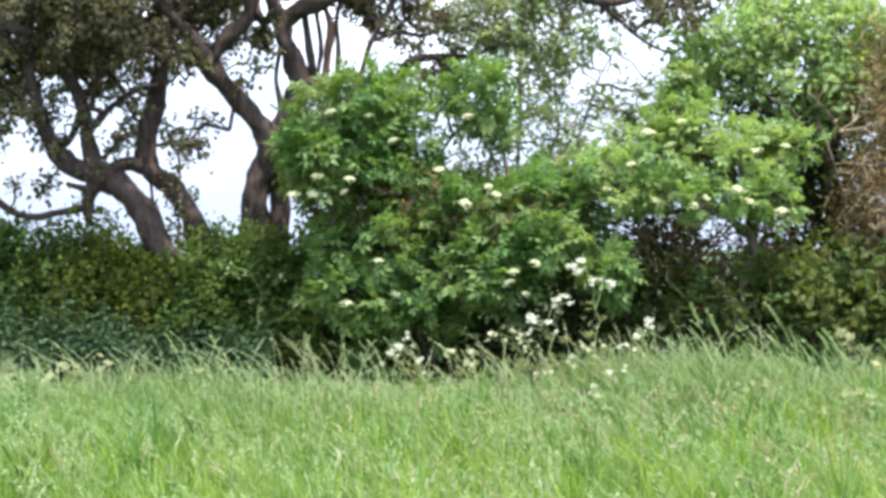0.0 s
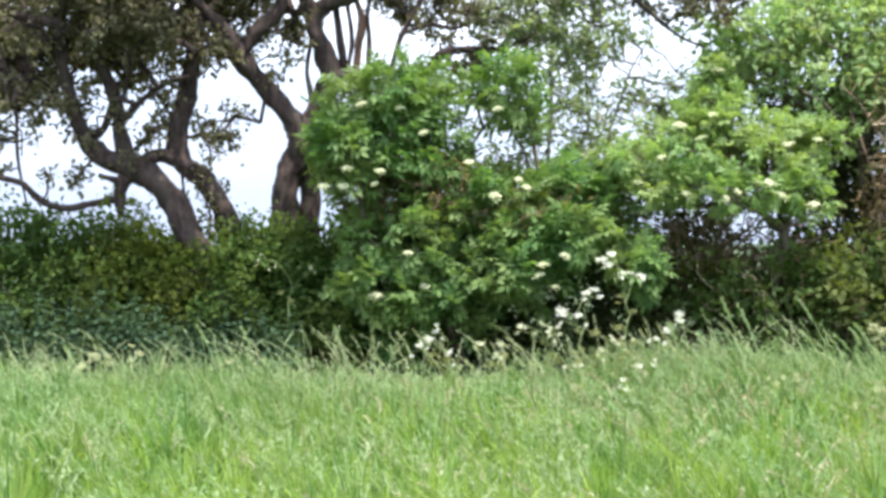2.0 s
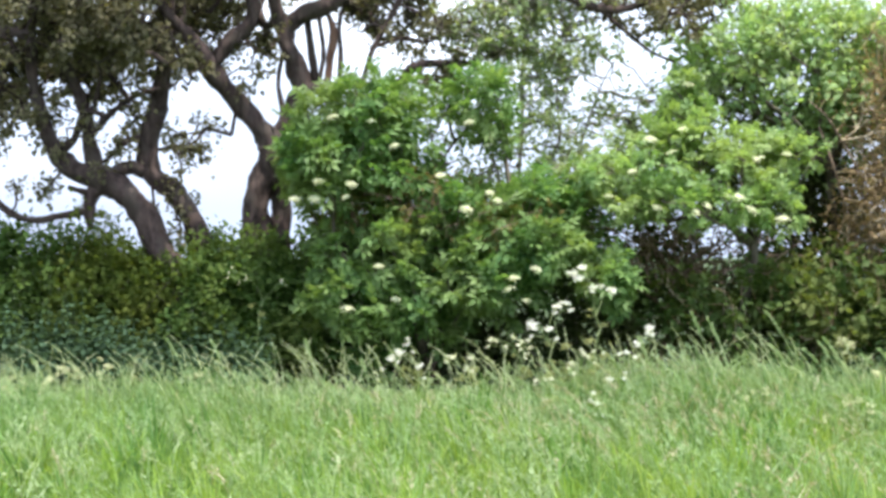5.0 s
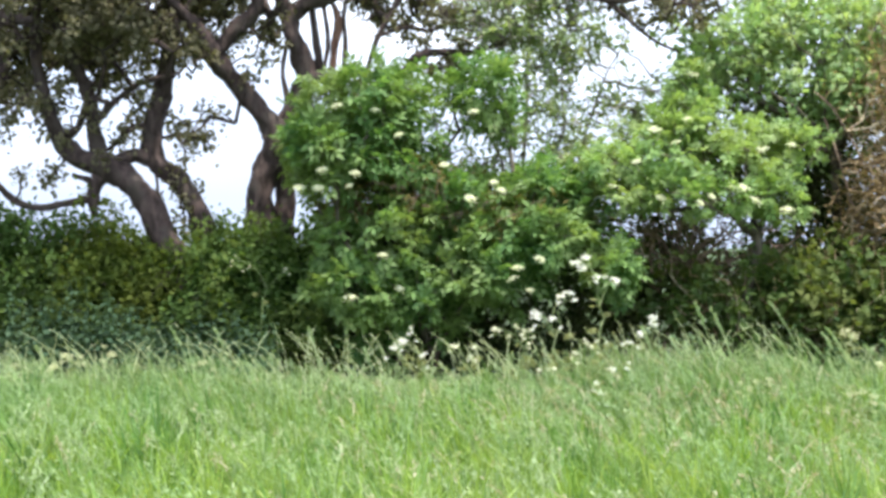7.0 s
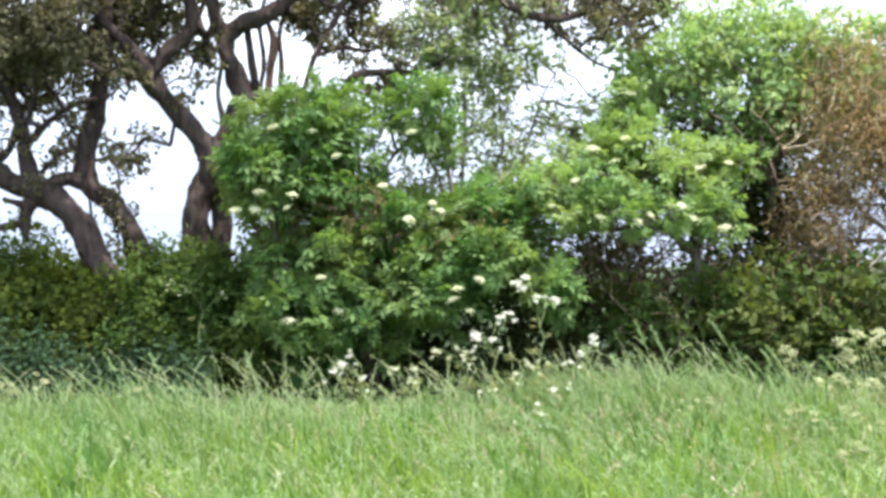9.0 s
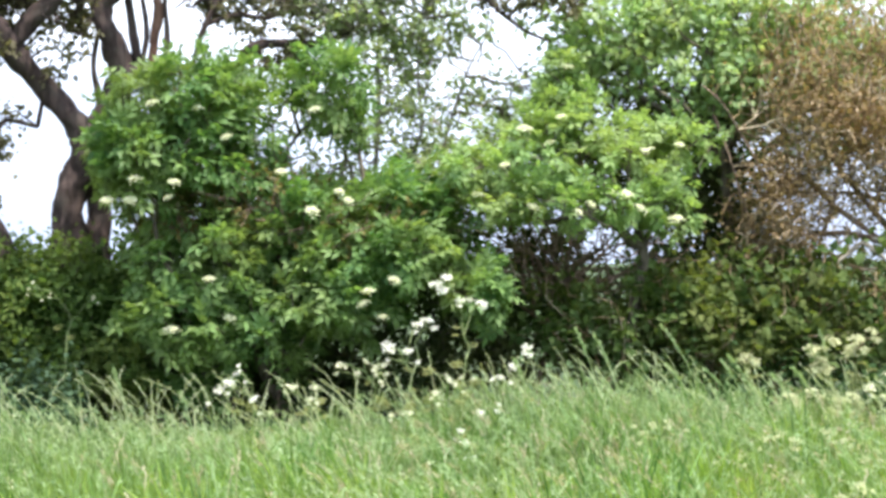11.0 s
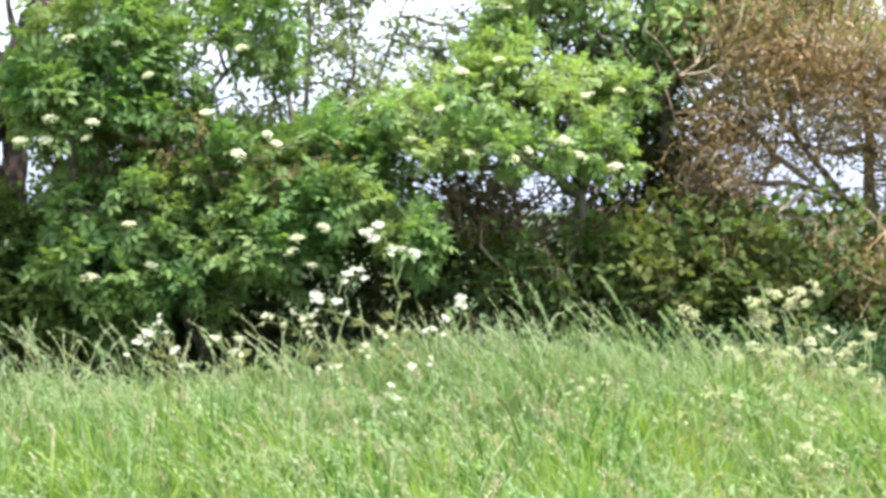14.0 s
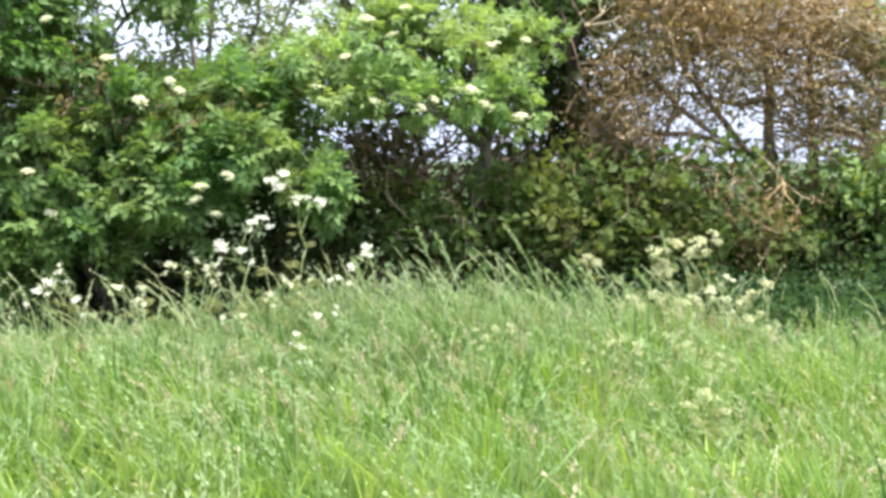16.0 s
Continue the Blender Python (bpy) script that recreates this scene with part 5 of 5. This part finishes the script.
def cow_parsley(umbels, look_of, seed, label, size=1.0, n=15):
    """One plant: a ribbed stem that forks up to its umbels, and ferny leaves below."""
    rng = np.random.default_rng(seed)
    u = np.array(umbels, float)
    fx, fy = u[:, 0].mean() + 0.08, u[:, 1].mean() + 0.05
    foot = np.array((fx, fy, float(ground_height(fx, fy))))
    top = thing("cow_parsley", foot, label, "wildflower", "cow parsley in the meadow")
    tips = u - foot
    low = tips[:, 2].min() * 0.45
    knee = np.array((tips[:, 0].mean() * 0.4, 0.0, low))
    more = [t + rng.normal(0, 0.045, 3) - np.array((0, 0, 0.025)) for t in np.vstack([tips, tips])]
    a, b, ra, rb = branching(np.array([(0, 0, 0), knee * 0.5, knee]), np.vstack([tips, more]), rng, step=0.12, r_tip=0.0025, power=0.5, wiggle=0.10, thrift=0.6, r_max=0.008 * min(1.0, size))
    a, b = np.vstack([a, [(0, 0, -0.02), knee * 0.5]]), np.vstack([b, [knee * 0.5, knee]])
    ra, rb = np.append(ra, np.array((0.008, 0.007)) * min(1.0, size)), np.append(rb, np.array((0.007, 0.006)) * min(1.0, size))
    v, q = tubes(a, b, ra, rb, 5)
    stem = part("stem", mesh_of("stem", v, q, M_green_stem, True), top)
    h = rng.uniform(0.12, 0.78, n)
    at = np.outer(h, knee / low) * low / 0.75
    at[:, 2] = h * tips[:, 2].mean()
    ang = rng.uniform(0, 2 * np.pi, n)
    way = np.stack([np.cos(ang), np.sin(ang), rng.uniform(-0.1, 0.5, n)], 1)
    lv, lf = scatter(FERN, at, way, np.array((0.0, -0.7, 0.8)) + rng.normal(0, 0.3, (n, 3)), rng.uniform(0.09, 0.16, n))
    part("foliage", mesh_of("foliage", lv, lf, M_fern), top)
    for i, t in enumerate(np.vstack([tips, more])):
        k = size * (1.15 if look_of == "fading" else 0.80) * rng.uniform(0.75, 1.3) * (1.0 if i < len(tips) else 0.65)
        up = Vector((rng.normal(-0.1, 0.3), rng.normal(-0.55, 0.25), 1.0))
        ob = part("umbel", UMBEL_MESH[look_of][int(rng.integers(0, 4))], stem, UMBEL_LABEL[look_of])
        ob.matrix_basis = Matrix.Translation(Vector(t) - Vector((0, 0, 0.04))) @ up.to_track_quat("Z", "Y").to_matrix().to_4x4() @ Matrix.Scale(k, 4)
    return top


WHITE = "tall cow parsley with bright white umbels above the grass"
FADED = "cow parsley going over with yellowish umbels"
cow_parsley([(1.40, 13.70, 1.51), (1.35, 13.65, 1.41), (1.51, 13.70, 1.31), (1.67, 13.70, 1.28)], "white", 101, "tallest cow parsley with white umbels before the elder", 1.15)
cow_parsley([(1.14, 13.70, 1.11), (1.24, 13.70, 1.15), (0.90, 13.70, 0.94), (1.06, 13.65, 0.89)], "white", 102, WHITE, 1.1)
cow_parsley([(0.49, 13.70, 0.78), (0.69, 13.70, 0.82), (0.86, 13.70, 0.78), (0.83, 14.50, 0.64)], "cream", 103, WHITE)
cow_parsley([(2.08, 13.70, 0.90), (1.96, 13.70, 0.75), (1.83, 13.65, 0.66)], "white", 104, WHITE)
cow_parsley([(-0.35, 13.70, 0.74), (-0.44, 13.70, 0.66), (-0.52, 13.70, 0.59), (-0.21, 13.65, 0.54)], "white", 105, WHITE, 0.9)
cow_parsley([(0.07, 13.70, 0.62), (0.26, 13.70, 0.61), (0.24, 13.70, 0.52)], "cream", 106, WHITE, 0.9)
cow_parsley([(1.38, 13.30, 0.69), (1.48, 13.30, 0.70), (1.25, 13.20, 0.59)], "cream", 107, WHITE, 0.9)
cow_parsley([(1.52, 12.40, 0.51), (1.35, 12.00, 0.34), (1.40, 11.80, 0.26)], "white", 108, WHITE, 0.75)
cow_parsley([(0.87, 11.60, 0.19), (1.00, 12.60, 0.50), (0.86, 12.60, 0.49)], "cream", 109, WHITE, 0.7)
cow_parsley([(-2.26, 15.60, 1.37), (-1.84, 15.60, 1.36), (-2.45, 15.60, 1.45)], "cream", 110, "slender cow parsley growing up through the hedge", 0.5, 3)
cow_parsley([(-4.53, 14.30, 0.34), (-4.21, 13.70, 0.30), (-4.42, 13.70, 0.27)], "fading", 111, FADED)
cow_parsley([(-4.04, 14.50, 0.42), (-3.87, 14.40, 0.36), (-3.85, 13.40, 0.41)], "fading", 112, FADED)
cow_parsley([(-3.65, 14.50, 0.38), (-3.56, 14.50, 0.45), (-2.41, 13.40, 0.46)], "fading", 113, FADED, 0.8)
cow_parsley([(4.64, 13.70, 0.75), (4.74, 13.70, 0.90), (4.57, 13.70, 0.83), (4.69, 13.70, 0.68)], "fading", 114, FADED, 1.2)
cow_parsley([(4.97, 13.70, 0.90), (5.10, 13.70, 0.99), (4.92, 13.70, 0.85)], "fading", 115, FADED, 1.1)
cow_parsley([(4.27, 13.40, 0.46), (4.48, 13.70, 0.36), (4.46, 13.40, 0.50), (4.30, 13.70, 0.30)], "fading", 116, FADED)
cow_parsley([(4.70, 13.40, 0.42), (4.80, 13.40, 0.46), (4.71, 13.70, 0.31)], "fading", 117, FADED)
cow_parsley([(5.04, 13.60, 0.52), (5.24, 13.60, 0.60), (5.10, 13.40, 0.45), (5.45, 14.40, 0.27)], "cream", 118, FADED)
cow_parsley([(5.44, 13.60, 0.47), (5.34, 13.60, 0.37), (5.54, 13.60, 0.55)], "fading", 119, FADED)
cow_parsley([(4.36, 14.90, 0.71), (4.44, 14.90, 0.64)], "fading", 120, FADED)
cow_parsley([(3.31, 12.60, 0.11), (3.37, 12.60, 0.13)], "cream", 121, WHITE, 0.8)
cow_parsley([(3.17, 13.20, 0.27), (2.88, 13.40, 0.29), (3.24, 13.20, 0.25)], "fading", 122, FADED, 0.8)
cow_parsley([(4.75, 13.40, 0.17), (4.70, 12.90, 0.09), (4.45, 13.00, 0.13)], "fading", 123, FADED, 0.7)
cow_parsley([(4.55, 13.60, -0.11), (4.42, 12.40, -0.28), (4.33, 12.40, -0.19)], "fading", 124, FADED, 0.7)
cow_parsley([(4.83, 12.80, -0.23), (5.38, 13.60, -0.09), (5.07, 13.60, -0.03)], "fading", 125, FADED, 0.7)
for k, spots in enumerate((
        [(2.69, 11.80, 0.46), (2.77, 11.70, 0.45), (2.57, 11.60, 0.43)], [(3.49, 11.40, 0.43), (3.30, 11.20, 0.42), (3.48, 11.10, 0.41)], [(3.89, 11.50, 0.40), (3.90, 11.30, 0.38)], [(3.99, 11.00, 0.34), (4.07, 10.90, 0.32), (3.79, 10.70, 0.33)],
        [(3.29, 9.60, 0.35), (3.13, 9.40, 0.34), (3.33, 9.50, 0.34)], [(4.85, 12.40, 0.41), (5.04, 12.60, 0.43), (4.92, 12.20, 0.36)], [(2.88, 10.90, 0.31), (3.12, 11.20, 0.30)], [(4.71, 11.40, 0.32), (4.94, 11.60, 0.33), (4.39, 10.90, 0.29)])):
    cow_parsley(spots, "fading", 140 + k, "low cow parsley gone to yellowish seed among the grass", 0.62)


# ---- single tall grass stems ----
def grass_stem(tip, lean, seed):
    """One tall flowering stem with a long feathery head."""
    rng = np.random.default_rng(seed)
    fx, fy = tip[0] + lean, tip[1]
    foot = np.array((fx, fy, float(ground_height(fx, fy))))
    top = thing("grass_stem", foot, "single tall pale grass stem with a feathery seed head", "grass stem", "tall single grass stems")
    t = np.array(tip) - foot
    f = np.linspace(0, 1, 11)
    line = np.stack([t[0] * f ** 1.6, t[1] * f, t[2] * (1.12 * f - 0.12 * f ** 3)], 1)
    v, q = tubes(line[:-1], line[1:], np.full(10, 0.0042), np.full(10, 0.0036), 5)
    part("stem", mesh_of("stem", v, q, M_stalk, True), top)
    n = 60
    g = rng.uniform(0.74, 1.02, n)
    at = np.stack([np.interp(g, f, line[:, i]) for i in range(3)], 1) + rng.normal(0, 0.006, (n, 3))
    way = np.tile(line[-1] - line[-3], (n, 1)) / np.linalg.norm(line[-1] - line[-3]) + rng.normal(0, 0.22, (n, 3))
    lv, lf = scatter(blade(0.17, 0.02, 0.03), at, way, rng.normal(size=(n, 3)), rng.uniform(0.03, 0.05, n))
    part("seed_head", mesh_of("seed_head", lv, lf, M_stalk), top, "feathery pale seed head")


for k, (tip, lean) in enumerate((((3.23, 13.60, 1.05), 0.42), ((2.52, 13.80, 1.02), 0.25), ((2.66, 13.70, 0.97), 0.3), ((1.94, 13.50, 0.79), 0.2), ((3.75, 13.40, 0.79), 0.35), ((-2.75, 13.60, 0.77), 0.25),
                                 ((-2.32, 13.70, 0.74), 0.2), ((-1.39, 13.80, 0.75), 0.14), ((-1.79, 12.40, 0.39), 0.18), ((-3.96, 13.20, 0.59), 0.22), ((4.22, 13.20, 0.70), 0.35), ((-0.80, 13.40, 0.57), 0.12), ((3.43, 14.20, 0.67), 0.3), ((3.72, 14.00, 0.64), 0.36),
                                 ((3.92, 14.20, 0.70), 0.28), ((5.06, 14.80, 0.92), 0.15), ((6.28, 14.00, 0.55), 0.2), ((3.94, 13.60, 0.58), 0.32), ((4.27, 13.90, 0.60), 0.35))):
    grass_stem(tip, lean, 170 + k)
